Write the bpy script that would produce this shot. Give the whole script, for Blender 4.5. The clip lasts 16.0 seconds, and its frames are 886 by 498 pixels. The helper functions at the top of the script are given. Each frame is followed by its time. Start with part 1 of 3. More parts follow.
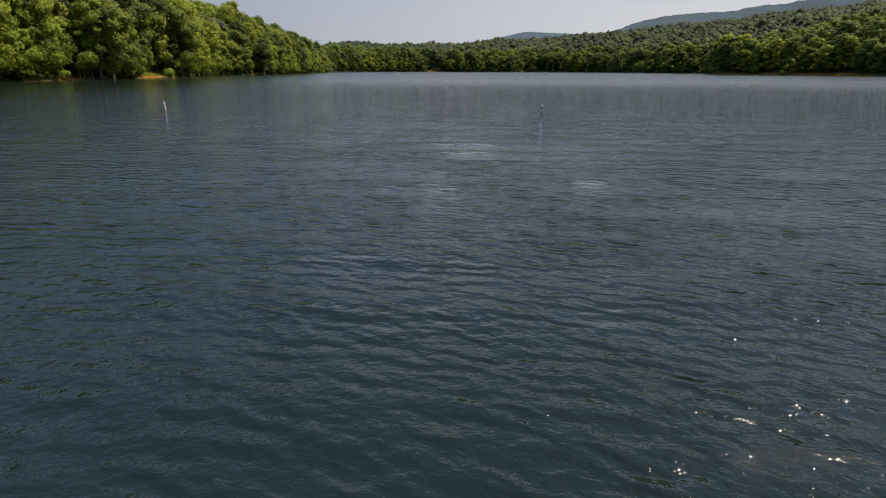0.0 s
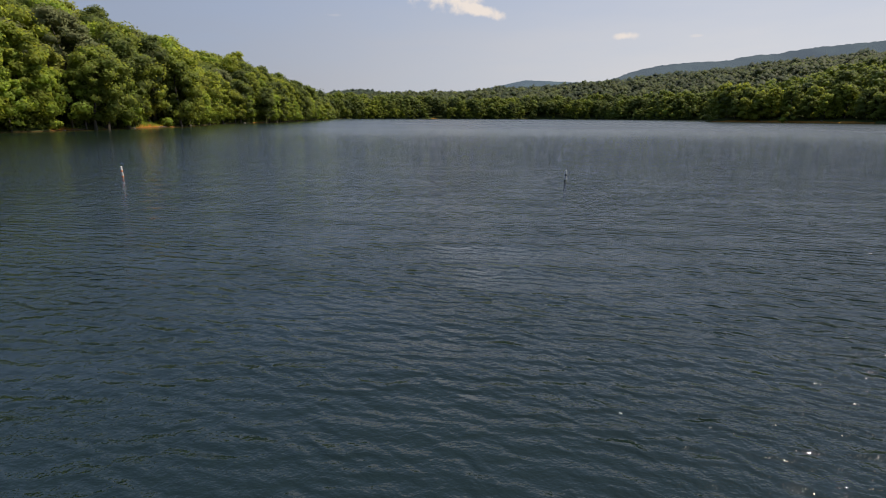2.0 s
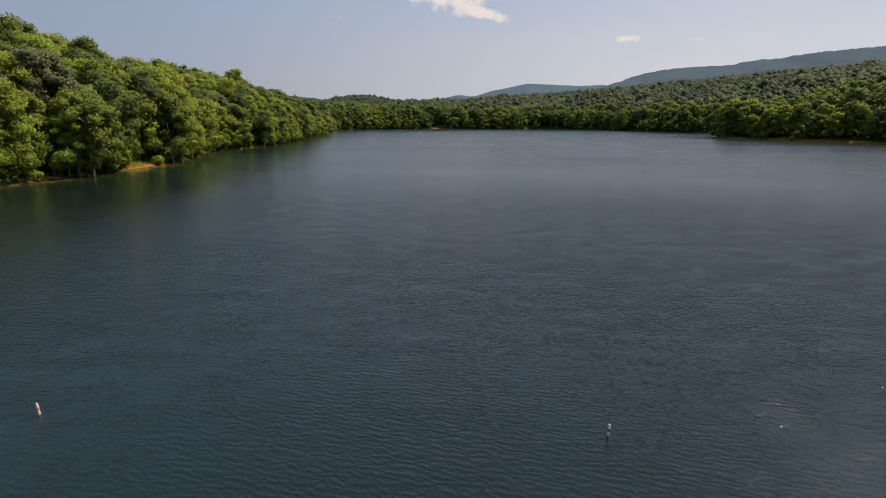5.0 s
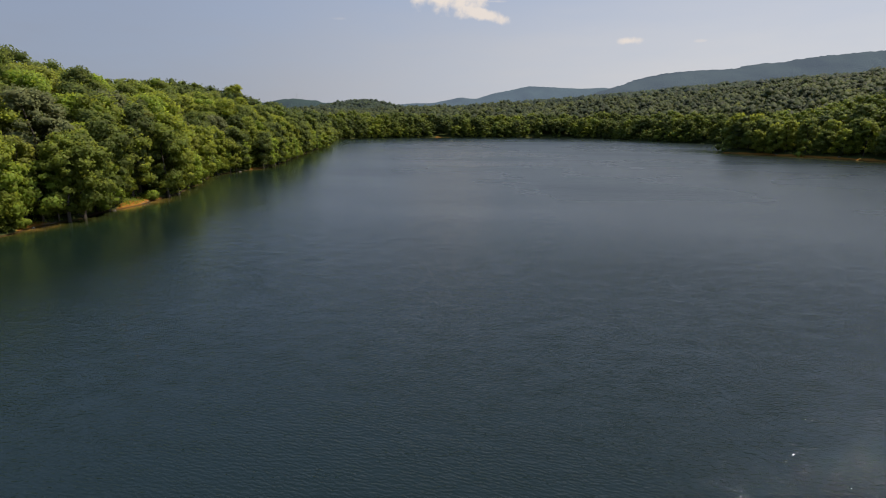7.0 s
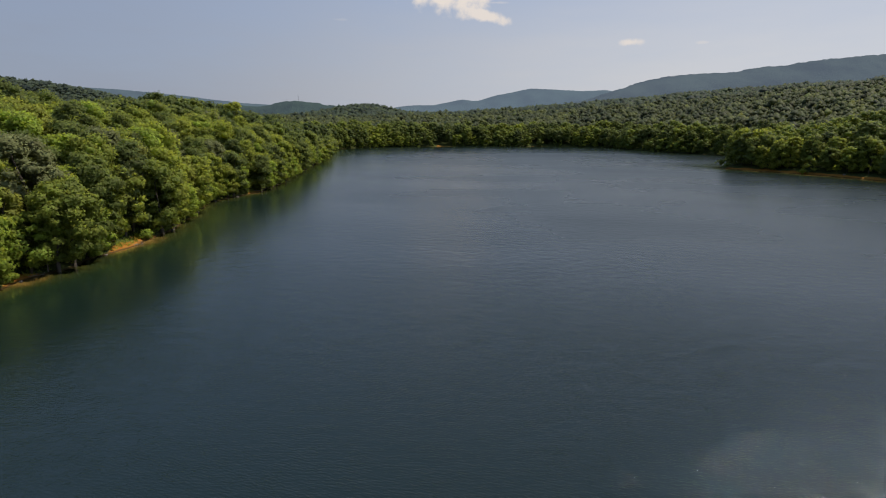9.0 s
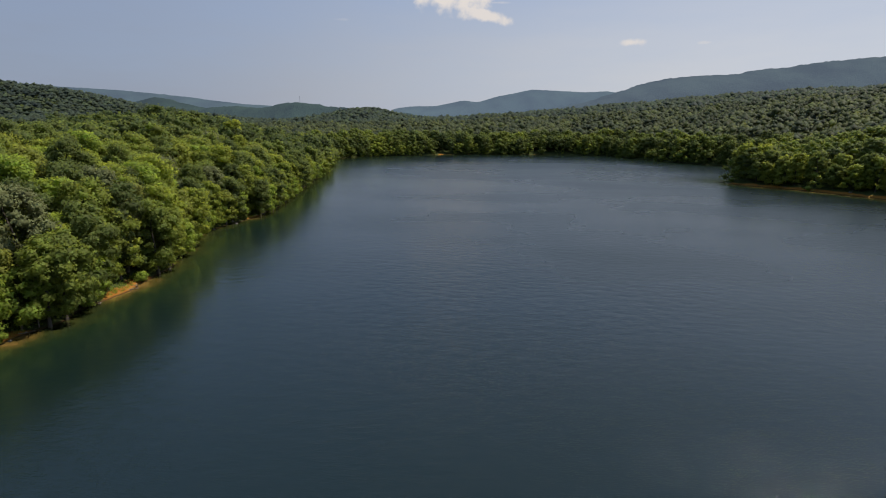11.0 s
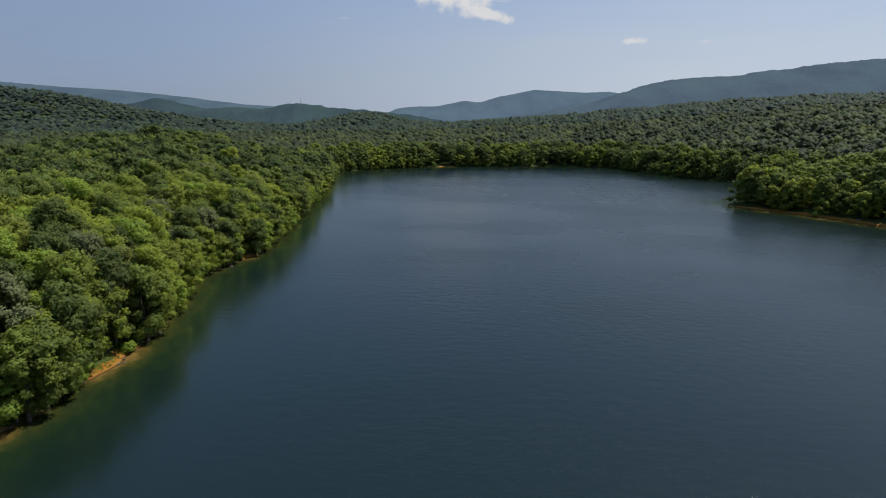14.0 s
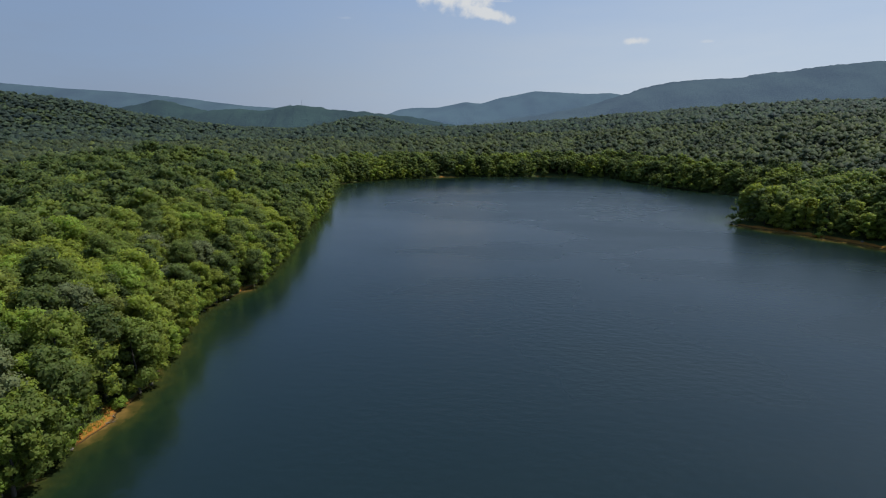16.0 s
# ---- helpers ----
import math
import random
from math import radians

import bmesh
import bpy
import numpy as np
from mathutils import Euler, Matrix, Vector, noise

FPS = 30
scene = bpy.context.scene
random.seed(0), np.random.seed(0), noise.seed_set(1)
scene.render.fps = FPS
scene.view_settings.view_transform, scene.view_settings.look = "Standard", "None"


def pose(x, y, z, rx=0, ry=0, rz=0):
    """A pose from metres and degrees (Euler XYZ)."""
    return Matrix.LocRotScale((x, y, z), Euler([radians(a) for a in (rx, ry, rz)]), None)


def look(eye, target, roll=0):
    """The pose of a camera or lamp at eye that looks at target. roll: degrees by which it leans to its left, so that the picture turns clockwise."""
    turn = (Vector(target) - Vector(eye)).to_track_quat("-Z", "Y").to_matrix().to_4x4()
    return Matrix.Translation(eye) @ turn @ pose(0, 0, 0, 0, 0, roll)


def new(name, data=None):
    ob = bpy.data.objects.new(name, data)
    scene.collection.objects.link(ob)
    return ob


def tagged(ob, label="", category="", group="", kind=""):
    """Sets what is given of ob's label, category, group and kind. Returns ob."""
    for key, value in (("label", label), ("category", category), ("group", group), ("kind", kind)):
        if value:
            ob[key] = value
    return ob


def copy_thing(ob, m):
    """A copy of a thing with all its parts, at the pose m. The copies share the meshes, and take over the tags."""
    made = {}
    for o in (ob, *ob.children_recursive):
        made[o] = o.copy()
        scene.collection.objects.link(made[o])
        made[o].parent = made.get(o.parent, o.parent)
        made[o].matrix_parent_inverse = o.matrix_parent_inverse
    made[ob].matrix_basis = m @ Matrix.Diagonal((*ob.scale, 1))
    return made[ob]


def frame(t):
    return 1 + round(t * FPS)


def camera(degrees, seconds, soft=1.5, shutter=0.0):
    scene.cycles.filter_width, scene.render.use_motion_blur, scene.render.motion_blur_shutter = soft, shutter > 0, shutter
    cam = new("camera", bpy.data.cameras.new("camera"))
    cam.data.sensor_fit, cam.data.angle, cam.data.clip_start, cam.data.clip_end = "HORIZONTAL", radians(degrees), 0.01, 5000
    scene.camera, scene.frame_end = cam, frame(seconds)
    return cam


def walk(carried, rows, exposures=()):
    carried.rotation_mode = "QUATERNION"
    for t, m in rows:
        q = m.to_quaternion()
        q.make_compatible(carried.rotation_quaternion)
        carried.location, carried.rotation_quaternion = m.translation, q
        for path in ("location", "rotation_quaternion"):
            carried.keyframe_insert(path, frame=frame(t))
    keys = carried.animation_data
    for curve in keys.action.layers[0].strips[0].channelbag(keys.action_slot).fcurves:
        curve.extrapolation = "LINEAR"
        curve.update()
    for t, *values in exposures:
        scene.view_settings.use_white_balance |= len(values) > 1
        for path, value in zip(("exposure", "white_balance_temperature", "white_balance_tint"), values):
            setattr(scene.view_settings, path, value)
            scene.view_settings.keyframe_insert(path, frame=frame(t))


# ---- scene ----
cam = camera(78.0, 16.0, soft=1.1)
PATH = [
    (0, 2.172, -2.164, 2.131, -18.175, 0.256, 2.315),
    (0.1, 2.169, -1.915, 2.132, -18.949, 0.256, 2.331),
    (0.2, 2.167, -1.667, 2.132, -19.497, 0.256, 2.347),
    (0.3, 2.164, -1.419, 2.133, -19.824, 0.256, 2.363),
    (0.4, 2.161, -1.17, 2.133, -19.932, 0.256, 2.379),
    (0.5, 2.158, -0.922, 2.134, -18.781, 0.256, 2.395),
    (0.6, 2.141, -0.658, 2.142, -17.007, 0.256, 2.404),
    (0.7, 2.123, -0.394, 2.149, -15.715, 0.256, 2.413),
    (0.8, 2.106, -0.129, 2.157, -14.982, 0.256, 2.421),
    (0.9, 2.088, 0.135, 2.164, -14.474, 0.256, 2.43),
    (1.0, 2.071, 0.399, 2.172, -14.137, 0.256, 2.439),
    (1.1, 2.044, 0.662, 2.204, -13.877, 0.256, 2.445),
    (1.2, 2.017, 0.925, 2.236, -13.847, 0.256, 2.45),
    (1.3, 1.991, 1.188, 2.268, -13.759, 0.256, 2.455),
    (1.4, 1.964, 1.45, 2.3, -13.73, 0.256, 2.46),
    (1.5, 1.938, 1.713, 2.332, -13.7, 0.256, 2.465),
    (2.0, 1.779, 2.981, 2.742, -13.663, 0.245, 2.513),
    (2.5, 1.615, 4.206, 3.467, -13.63, 0.251, 2.551),
    (3.0, 1.502, 5.405, 4.484, -13.597, 0.269, 2.583),
    (3.5, 1.466, 6.609, 5.76, -13.564, 0.296, 2.612),
    (4.0, 1.475, 7.824, 7.265, -13.53, 0.33, 2.638),
    (6.5, 0.685, 14.35, 15.371, -13.35, 0.527, 2.778),
    (7.0, 0.64, 15.492, 17.16, -13.315, 0.564, 2.81),
    (7.5, 0.651, 16.573, 18.992, -13.283, 0.597, 2.843),
    (8.0, 0.708, 17.61, 20.856, -13.255, 0.628, 2.876),
    (8.5, 0.751, 18.657, 22.734, -13.231, 0.655, 2.91),
    (9.0, 0.748, 19.733, 24.63, -13.212, 0.679, 2.943),
    (11.5, 0.084, 25.441, 34.535, -13.222, 0.763, 3.079),
    (12.0, 0.031, 26.655, 36.553, -13.244, 0.775, 3.099),
    (12.5, -0.016, 27.898, 38.585, -13.27, 0.785, 3.116),
    (13.0, -0.068, 29.164, 40.638, -13.3, 0.795, 3.132),
    (13.5, -0.121, 30.416, 42.753, -13.33, 0.803, 3.147),
    (14.0, -0.155, 31.628, 44.957, -13.358, 0.811, 3.163),
    (14.5, -0.154, 32.81, 47.24, -13.379, 0.818, 3.181),
    (15.0, -0.114, 33.98, 49.582, -13.39, 0.823, 3.204),
    (15.5, -0.036, 35.153, 51.958, -13.385, 0.825, 3.235),
    (16.0, 0.082, 36.337, 54.343, -13.357, 0.824, 3.278),
]
SKY, SUN, DUST, VEIL = 0.081, 5.0, 1.0, 0.6
CLOUD, DEEP, WAVE, ROUGH = (9.0, 8.8, 8.6, 1), (0.0046, 0.0118, 0.0113), 0.0155, 0.28
AUREOLE = 0.12
HAZE, HAZE_SUN = (3.15, 3.7, 4.7, 1), (8.3, 8.6, 8.8, 1)
BUOY_L, BUOY_R = (-13.93, 27.35), (6.04, 27.1)
EXPOSURES = [(0, 0.12, 7250, 14), (0.5, 0.36, 7400, 14), (1.0, 0.17, 7350, 14), (1.5, 0.13, 7300, 15), (9, 0.02, 7100, 14), (12.5, -0.03, 6600, 12), (16, -0.08, 6100, 8)]
walk(cam, [(t, pose(x, y, z, 90 + pitch, 0, yaw) @ pose(0, 0, 0, 0, 0, roll)) for t, x, y, z, pitch, roll, yaw in PATH], EXPOSURES)

# ---- sky and sun ----
SUN_EL, SUN_AZ = 60.0, 65.0  # degrees over the horizon, degrees to the right of +y


def node_kit(tree):
    tree.nodes.clear()

    def add(kind, inputs=(), **props):
        n = tree.nodes.new(kind)
        for k, v in props.items():
            setattr(n, k, v)
        for k, v in dict(inputs).items():
            if isinstance(v, bpy.types.NodeSocket):
                tree.links.new(v, n.inputs[k])
            else:
                n.inputs[k].default_value = v
        return n

    return add


world = bpy.data.worlds.new("sky")
scene.world = world
world.use_nodes = True
add = node_kit(world.node_tree)
sky = add("ShaderNodeTexSky", sky_type="NISHITA", sun_disc=False, sun_elevation=radians(SUN_EL), sun_rotation=radians(SUN_AZ),
          altitude=200.0, air_density=1.0, dust_density=DUST, ozone_density=2.0)
way = add("ShaderNodeTexCoord").outputs["Generated"]
puff = add("ShaderNodeTexNoise", {"Vector": way, "Scale": 40.0, "Detail": 5.0, "Roughness": 0.55}).outputs["Fac"]
total = None
# small fair-weather clouds: direction, half width, half height, slope, density
for cx, cz, wide, high, slope, dense in ((-0.050, 0.203, 0.100, 0.031, -0.10, 1.0), (0.012, 0.174, 0.050, 0.0120, -0.26, 0.95), (0.2530, 0.1275, 0.020, 0.0075, 0.0, 0.85),
                                         (0.3560, 0.1235, 0.012, 0.0030, 0.0, 0.3), (0.035, 0.1915, 0.03, 0.003, 0.0, 0.3), (-0.2224, 0.1615, 0.018, 0.003, 0.0, 0.12)):
    off = add("ShaderNodeVectorMath", {0: way, 1: (cx, 0.0, cz)}, operation="SUBTRACT").outputs[0]
    axes = add("ShaderNodeSeparateXYZ", {0: off}).outputs
    rise = add("ShaderNodeMath", {0: axes["X"], 1: -slope, 2: axes["Z"]}, operation="MULTIPLY_ADD").outputs[0]
    flat = add("ShaderNodeCombineXYZ", {"X": add("ShaderNodeMath", {0: axes["X"], 1: 1 / wide}, operation="MULTIPLY").outputs[0],
                                        "Z": add("ShaderNodeMath", {0: rise, 1: 1 / high}, operation="MULTIPLY").outputs[0]}).outputs[0]
    far = add("ShaderNodeVectorMath", {0: flat}, operation="LENGTH").outputs["Value"]
    soft = add("ShaderNodeMath", {0: puff, 1: 1.9, 2: far}, operation="MULTIPLY_ADD").outputs[0]
    cover = add("ShaderNodeMapRange", {"Value": soft, 1: 2.0, 2: 1.25, 3: 0.0, 4: dense}, interpolation_type="SMOOTHSTEP").outputs[0]
    total = cover if total is None else add("ShaderNodeMath", {0: total, 1: cover}, operation="MAXIMUM").outputs[0]
ahead = add("ShaderNodeMath", {0: add("ShaderNodeSeparateXYZ", {0: way}).outputs["Y"], 1: 0.0}, operation="GREATER_THAN").outputs[0]
total = add("ShaderNodeMath", {0: total, 1: ahead}, operation="MULTIPLY").outputs[0]
up = add("ShaderNodeSeparateXYZ", {0: way}).outputs["Z"]
mist = add("ShaderNodeMapRange", {"Value": up, 1: 0.46, 2: -0.02, 3: 0.0, 4: 0.75}, interpolation_type="SMOOTHERSTEP").outputs[0]
toward = add("ShaderNodeVectorMath", {0: way, 1: (math.sin(radians(SUN_AZ)), math.cos(radians(SUN_AZ)), 0.0)}, operation="DOT_PRODUCT").outputs["Value"]
sunny = add("ShaderNodeMapRange", {"Value": toward, 1: -0.3, 2: 1.0}, interpolation_type="SMOOTHSTEP").outputs[0]
streak = add("ShaderNodeTexNoise", {"Vector": add("ShaderNodeMapping", {"Vector": way, "Scale": (1.0, 1.0, 5.0)}).outputs[0], "Scale": 2.6, "Detail": 4.0, "Roughness": 0.6}).outputs["Fac"]
mist = add("ShaderNodeMath", {0: mist, 1: add("ShaderNodeMapRange", {"Value": streak, 1: 0.3, 2: 0.7, 3: 0.86, 4: 1.12}).outputs[0]}, operation="MULTIPLY").outputs[0]
milk = add("ShaderNodeMixRGB", {0: sunny, 1: HAZE, 2: HAZE_SUN}).outputs[0]  # haze scatters more towards the sun
dome = add("ShaderNodeMixRGB", {0: VEIL, 1: sky.outputs[0], 2: (3.5, 5.6, 9.8, 1)}).outputs[0]  # thin summer haze over the whole dome
air = add("ShaderNodeMixRGB", {0: mist, 1: dome, 2: milk}).outputs[0]
glare = add("ShaderNodeVectorMath", {0: way, 1: (math.sin(radians(SUN_AZ)) * math.cos(radians(SUN_EL)), math.cos(radians(SUN_AZ)) * math.cos(radians(SUN_EL)), math.sin(radians(SUN_EL)))}, operation="DOT_PRODUCT").outputs["Value"]
glare = add("ShaderNodeMapRange", {"Value": glare, 1: 0.30, 2: 1.0, 3: 0.0, 4: AUREOLE}, interpolation_type="SMOOTHSTEP").outputs[0]
air = add("ShaderNodeMixRGB", {0: glare, 1: air, 2: HAZE_SUN}).outputs[0]  # the sky whitens round the sun
skin = add("ShaderNodeMixRGB", {0: total, 1: air, 2: CLOUD})
back = add("ShaderNodeBackground", {"Color": skin.outputs[0], "Strength": SKY})
add("ShaderNodeOutputWorld", {"Surface": back.outputs[0]})

sun = new("sun", bpy.data.lights.new("sun", "SUN"))
sun.data.energy, sun.data.angle, sun.data.color = SUN, radians(0.6), (1.0, 0.95, 0.86)
az, el = radians(SUN_AZ), radians(SUN_EL)
sun.matrix_world = look((math.sin(az) * math.cos(el) * 900, math.cos(az) * math.cos(el) * 900, math.sin(el) * 900), (0, 0, 0))


# ---- materials ----
def material(name):
    m = bpy.data.materials.new(name)
    m.use_nodes = True
    return m, node_kit(m.node_tree)


def ramp(add, fac, *stops):
    n = add("ShaderNodeValToRGB", {"Fac": fac})
    e = n.color_ramp.elements
    while len(e) < len(stops):
        e.new(0.5)
    for at, (p, c) in zip(e, stops):
        at.position, at.color = p, (*c, 1)
    return n.outputs["Color"]


def leaf_material(name, stops, clear=0.5, gloss=0.12):
    """Leaves: the tree's own green, lighter and darker sprays, mottling, light through the leaf."""
    m, add = material(name)
    tint = add("ShaderNodeAttribute", attribute_name="tint").outputs["Fac"]
    own = add("ShaderNodeObjectInfo").outputs["Random"]
    lone = add("ShaderNodeMath", {0: tint, 1: 0.01}, operation="LESS_THAN").outputs[0]  # single trees take a tone of their own
    pick = add("ShaderNodeMath", {0: lone, 1: add("ShaderNodeMapRange", {"Value": own, 3: 0.12, 4: 0.86}).outputs[0], 2: tint}, operation="MULTIPLY_ADD").outputs[0]
    col = ramp(add, pick, *stops)
    each = add("ShaderNodeNewGeometry").outputs["Random Per Island"]
    place = add("ShaderNodeNewGeometry").outputs["Position"]
    blotch = add("ShaderNodeTexNoise", {"Vector": place, "Scale": 0.45, "Detail": 3.0}).outputs["Fac"]
    lum = add("ShaderNodeMath", {0: add("ShaderNodeMapRange", {"Value": each, 3: 0.72, 4: 1.3}).outputs[0],
                                 1: add("ShaderNodeMapRange", {"Value": blotch, 1: 0.3, 2: 0.7, 3: 0.8, 4: 1.2}).outputs[0]}, operation="MULTIPLY").outputs[0]
    col = add("ShaderNodeHueSaturation", {"Color": col, "Value": lum,
                                          "Hue": add("ShaderNodeMapRange", {"Value": each, 3: 0.488, 4: 0.508}).outputs[0]}).outputs[0]
    face = add("ShaderNodeBsdfPrincipled", {"Base Color": col, "Roughness": 0.6, "Specular IOR Level": gloss})
    lit = add("ShaderNodeHueSaturation", {"Color": col, "Value": 1.75, "Saturation": 1.05, "Hue": 0.485}).outputs[0]
    thin = add("ShaderNodeBsdfTranslucent", {"Color": lit})
    both = add("ShaderNodeMixShader", {0: clear, 1: face.outputs[0], 2: thin.outputs[0]})
    add("ShaderNodeOutputMaterial", {"Surface": both.outputs[0]})
    return m


GREENS = ((0.0, (0.062, 0.087, 0.030)), (0.2, (0.096, 0.126, 0.036)), (0.45, (0.133, 0.171, 0.037)), (0.65, (0.170, 0.208, 0.037)), (0.8, (0.196, 0.235, 0.037)), (0.9, (0.141, 0.150, 0.052)), (1.0, (0.107, 0.132, 0.040)))
MAT_LEAF = leaf_material("broadleaf_foliage", GREENS)
# aerial haze painted into the leaf colour: dimmer and bluer greens
MAT_HAZED_HILL = leaf_material("hazed_hill_foliage", tuple((p, (r * 0.62, g * 0.64, b * 1.6)) for p, (r, g, b) in GREENS))
# the same greens with a milder share of haze mixed into them
MAT_HAZED_SLOPE = leaf_material("hazed_slope_foliage", tuple((p, (r * 0.84, g * 0.79, b * 1.35)) for p, (r, g, b) in GREENS))
MAT_BRIGHT = leaf_material("young_foliage", ((0.0, (0.160, 0.226, 0.038)), (1.0, (0.196, 0.254, 0.042))))
MAT_GREY = leaf_material("dull_foliage", ((0.0, (0.115, 0.134, 0.058)), (1.0, (0.130, 0.144, 0.064))), 0.3, 0.05)


def bark_material(name, dark, pale):
    m, add = material(name)
    place = add("ShaderNodeTexCoord").outputs["Object"]
    long = add("ShaderNodeMapping", {"Vector": place, "Scale": (6.0, 6.0, 0.8)}).outputs[0]
    grain = add("ShaderNodeTexNoise", {"Vector": long, "Scale": 2.0, "Detail": 6.0, "Roughness": 0.7}).outputs["Fac"]
    col = ramp(add, grain, (0.3, dark), (0.7, pale))
    bump = add("ShaderNodeBump", {"Height": grain, "Strength": 0.6, "Distance": 0.05}).outputs[0]
    face = add("ShaderNodeBsdfPrincipled", {"Base Color": col, "Roughness": 0.9, "Normal": bump})
    add("ShaderNodeOutputMaterial", {"Surface": face.outputs[0]})
    return m


MAT_BARK = bark_material("bark", (0.035, 0.028, 0.02), (0.10, 0.082, 0.062))
MAT_DEAD = bark_material("weathered_wood", (0.09, 0.075, 0.055), (0.22, 0.19, 0.15))


def ground_material():
    m, add = material("forest_floor")
    place = add("ShaderNodeNewGeometry").outputs["Position"]
    coarse = add("ShaderNodeTexNoise", {"Vector": place, "Scale": 0.12, "Detail": 5.0}).outputs["Fac"]
    fine = add("ShaderNodeTexNoise", {"Vector": place, "Scale": 2.3, "Detail": 6.0, "Roughness": 0.65}).outputs["Fac"]
    litter = ramp(add, fine, (0.3, (0.030, 0.030, 0.012)), (0.5, (0.045, 0.062, 0.018)), (0.7, (0.075, 0.095, 0.026)))
    soil = ramp(add, fine, (0.3, (0.14, 0.055, 0.012)), (0.5, (0.32, 0.125, 0.022)), (0.58, (0.17, 0.14, 0.026)), (0.8, (0.36, 0.17, 0.036)))
    wet = ramp(add, fine, (0.3, (0.030, 0.018, 0.007)), (0.7, (0.070, 0.042, 0.016)))
    bank = add("ShaderNodeAttribute", attribute_name="bank").outputs["Fac"]
    edge = add("ShaderNodeMath", {0: bank, 1: add("ShaderNodeMapRange", {"Value": coarse, 1: 0.3, 2: 0.7, 3: -0.35, 4: 0.35}).outputs[0]}, operation="ADD").outputs[0]
    dry = add("ShaderNodeMapRange", {"Value": edge, 1: 0.42, 2: 0.62}).outputs[0]
    high = add("ShaderNodeSeparateXYZ", {0: place}).outputs["Z"]
    damp = add("ShaderNodeMapRange", {"Value": high, 1: 0.22, 2: 0.05}).outputs[0]
    col = add("ShaderNodeMixRGB", {0: dry, 1: litter, 2: soil}).outputs[0]
    col = add("ShaderNodeMixRGB", {0: damp, 1: col, 2: wet}).outputs[0]
    bump = add("ShaderNodeBump", {"Height": fine, "Strength": 0.7, "Distance": 0.15}).outputs[0]
    face = add("ShaderNodeBsdfPrincipled", {"Base Color": col, "Roughness": 0.95, "Specular IOR Level": 0.1, "Normal": bump})
    add("ShaderNodeOutputMaterial", {"Surface": face.outputs[0]})
    return m


def water_material():
    m, add = material("lake_water")
    place = add("ShaderNodeNewGeometry").outputs["Position"]

    def ripple(turn, stretch, scale, detail, rough=0.5):
        v = add("ShaderNodeMapping", {"Vector": place, "Rotation": (0, 0, radians(turn)), "Scale": stretch}).outputs[0]
        return add("ShaderNodeTexNoise", {"Vector": v, "Scale": scale, "Detail": detail, "Roughness": rough, "Distortion": 0.15}).outputs["Fac"]

    def train(turn, length, wander, spread):
        """A train of wind ripples, crests across the lake; length in metres."""
        v = add("ShaderNodeMapping", {"Vector": place, "Rotation": (0, 0, radians(turn)), "Scale": (0.85, 1.0, 1.0)}).outputs[0]
        return add("ShaderNodeTexWave", {"Vector": v, "Scale": 0.314 / length, "Distortion": wander, "Detail": 2.0, "Detail Scale": spread, "Detail Roughness": 0.55},
                   wave_type="BANDS", bands_direction="Y", wave_profile="SIN").outputs["Fac"]

    patch = add("ShaderNodeMapRange", {"Value": ripple(0, (0.6, 1.0, 1.0), 0.55, 2.0), 1: 0.3, 2: 0.7, 3: 0.65, 4: 1.2}).outputs[0]
    a = add("ShaderNodeMath", {0: train(20, 0.27, 7.0, 1.7), 1: 0.8}, operation="MULTIPLY").outputs[0]
    a = add("ShaderNodeMath", {0: train(42, 0.19, 7.0, 2.0), 1: 0.34, 2: a}, operation="MULTIPLY_ADD").outputs[0]
    a = add("ShaderNodeMath", {0: train(-2, 0.36, 8.0, 1.4), 1: 0.75, 2: a}, operation="MULTIPLY_ADD").outputs[0]
    a = add("ShaderNodeMath", {0: ripple(16, (0.75, 1.0, 1.0), 8.0, 3.0, 0.66), 1: 1.9, 2: a}, operation="MULTIPLY_ADD").outputs[0]
    a = add("ShaderNodeMath", {0: a, 1: patch}, operation="MULTIPLY").outputs[0]
    a = add("ShaderNodeMath", {0: ripple(-12, (0.7, 1.0, 1.0), 1.3, 1.0), 1: 2.2, 2: a}, operation="MULTIPLY_ADD").outputs[0]
    # calm and ruffled areas
    calm = add("ShaderNodeTexNoise", {"Vector": add("ShaderNodeMapping", {"Vector": place, "Scale": (0.5, 1.0, 1.0)}).outputs[0], "Scale": 0.018, "Detail": 3.0}).outputs["Fac"]
    gust = add("ShaderNodeMapRange", {"Value": calm, 1: 0.35, 2: 0.65, 3: 0.6, 4: 1.0}).outputs[0]
    lee = add("ShaderNodeAttribute", attribute_name="lee").outputs["Fac"]
    force = add("ShaderNodeMath", {0: gust, 1: lee}, operation="MULTIPLY").outputs[0]
    open_water = add("ShaderNodeMapRange", {"Value": add("ShaderNodeVectorMath", {0: place}, operation="LENGTH").outputs["Value"], 1: 36.0, 2: 150.0}, interpolation_type="SMOOTHSTEP").outputs[0]
    near = add("ShaderNodeMapRange", {"Value": open_water, 3: 1.4, 4: 0.2}).outputs[0]
    high = add("ShaderNodeMath", {0: a, 1: near}, operation="MULTIPLY").outputs[0]
    swell = add("ShaderNodeMath", {0: ripple(10, (0.6, 1.0, 1.0), 0.6, 2.0), 1: add("ShaderNodeMapRange", {"Value": open_water, 3: 1.5, 4: 9.0}).outputs[0]}, operation="MULTIPLY").outputs[0]
    fade = add("ShaderNodeMapRange", {"Value": add("ShaderNodeVectorMath", {0: place}, operation="LENGTH").outputs["Value"], 1: 160.0, 2: 380.0, 3: 1.0, 4: 0.12}, interpolation_type="SMOOTHSTEP").outputs[0]
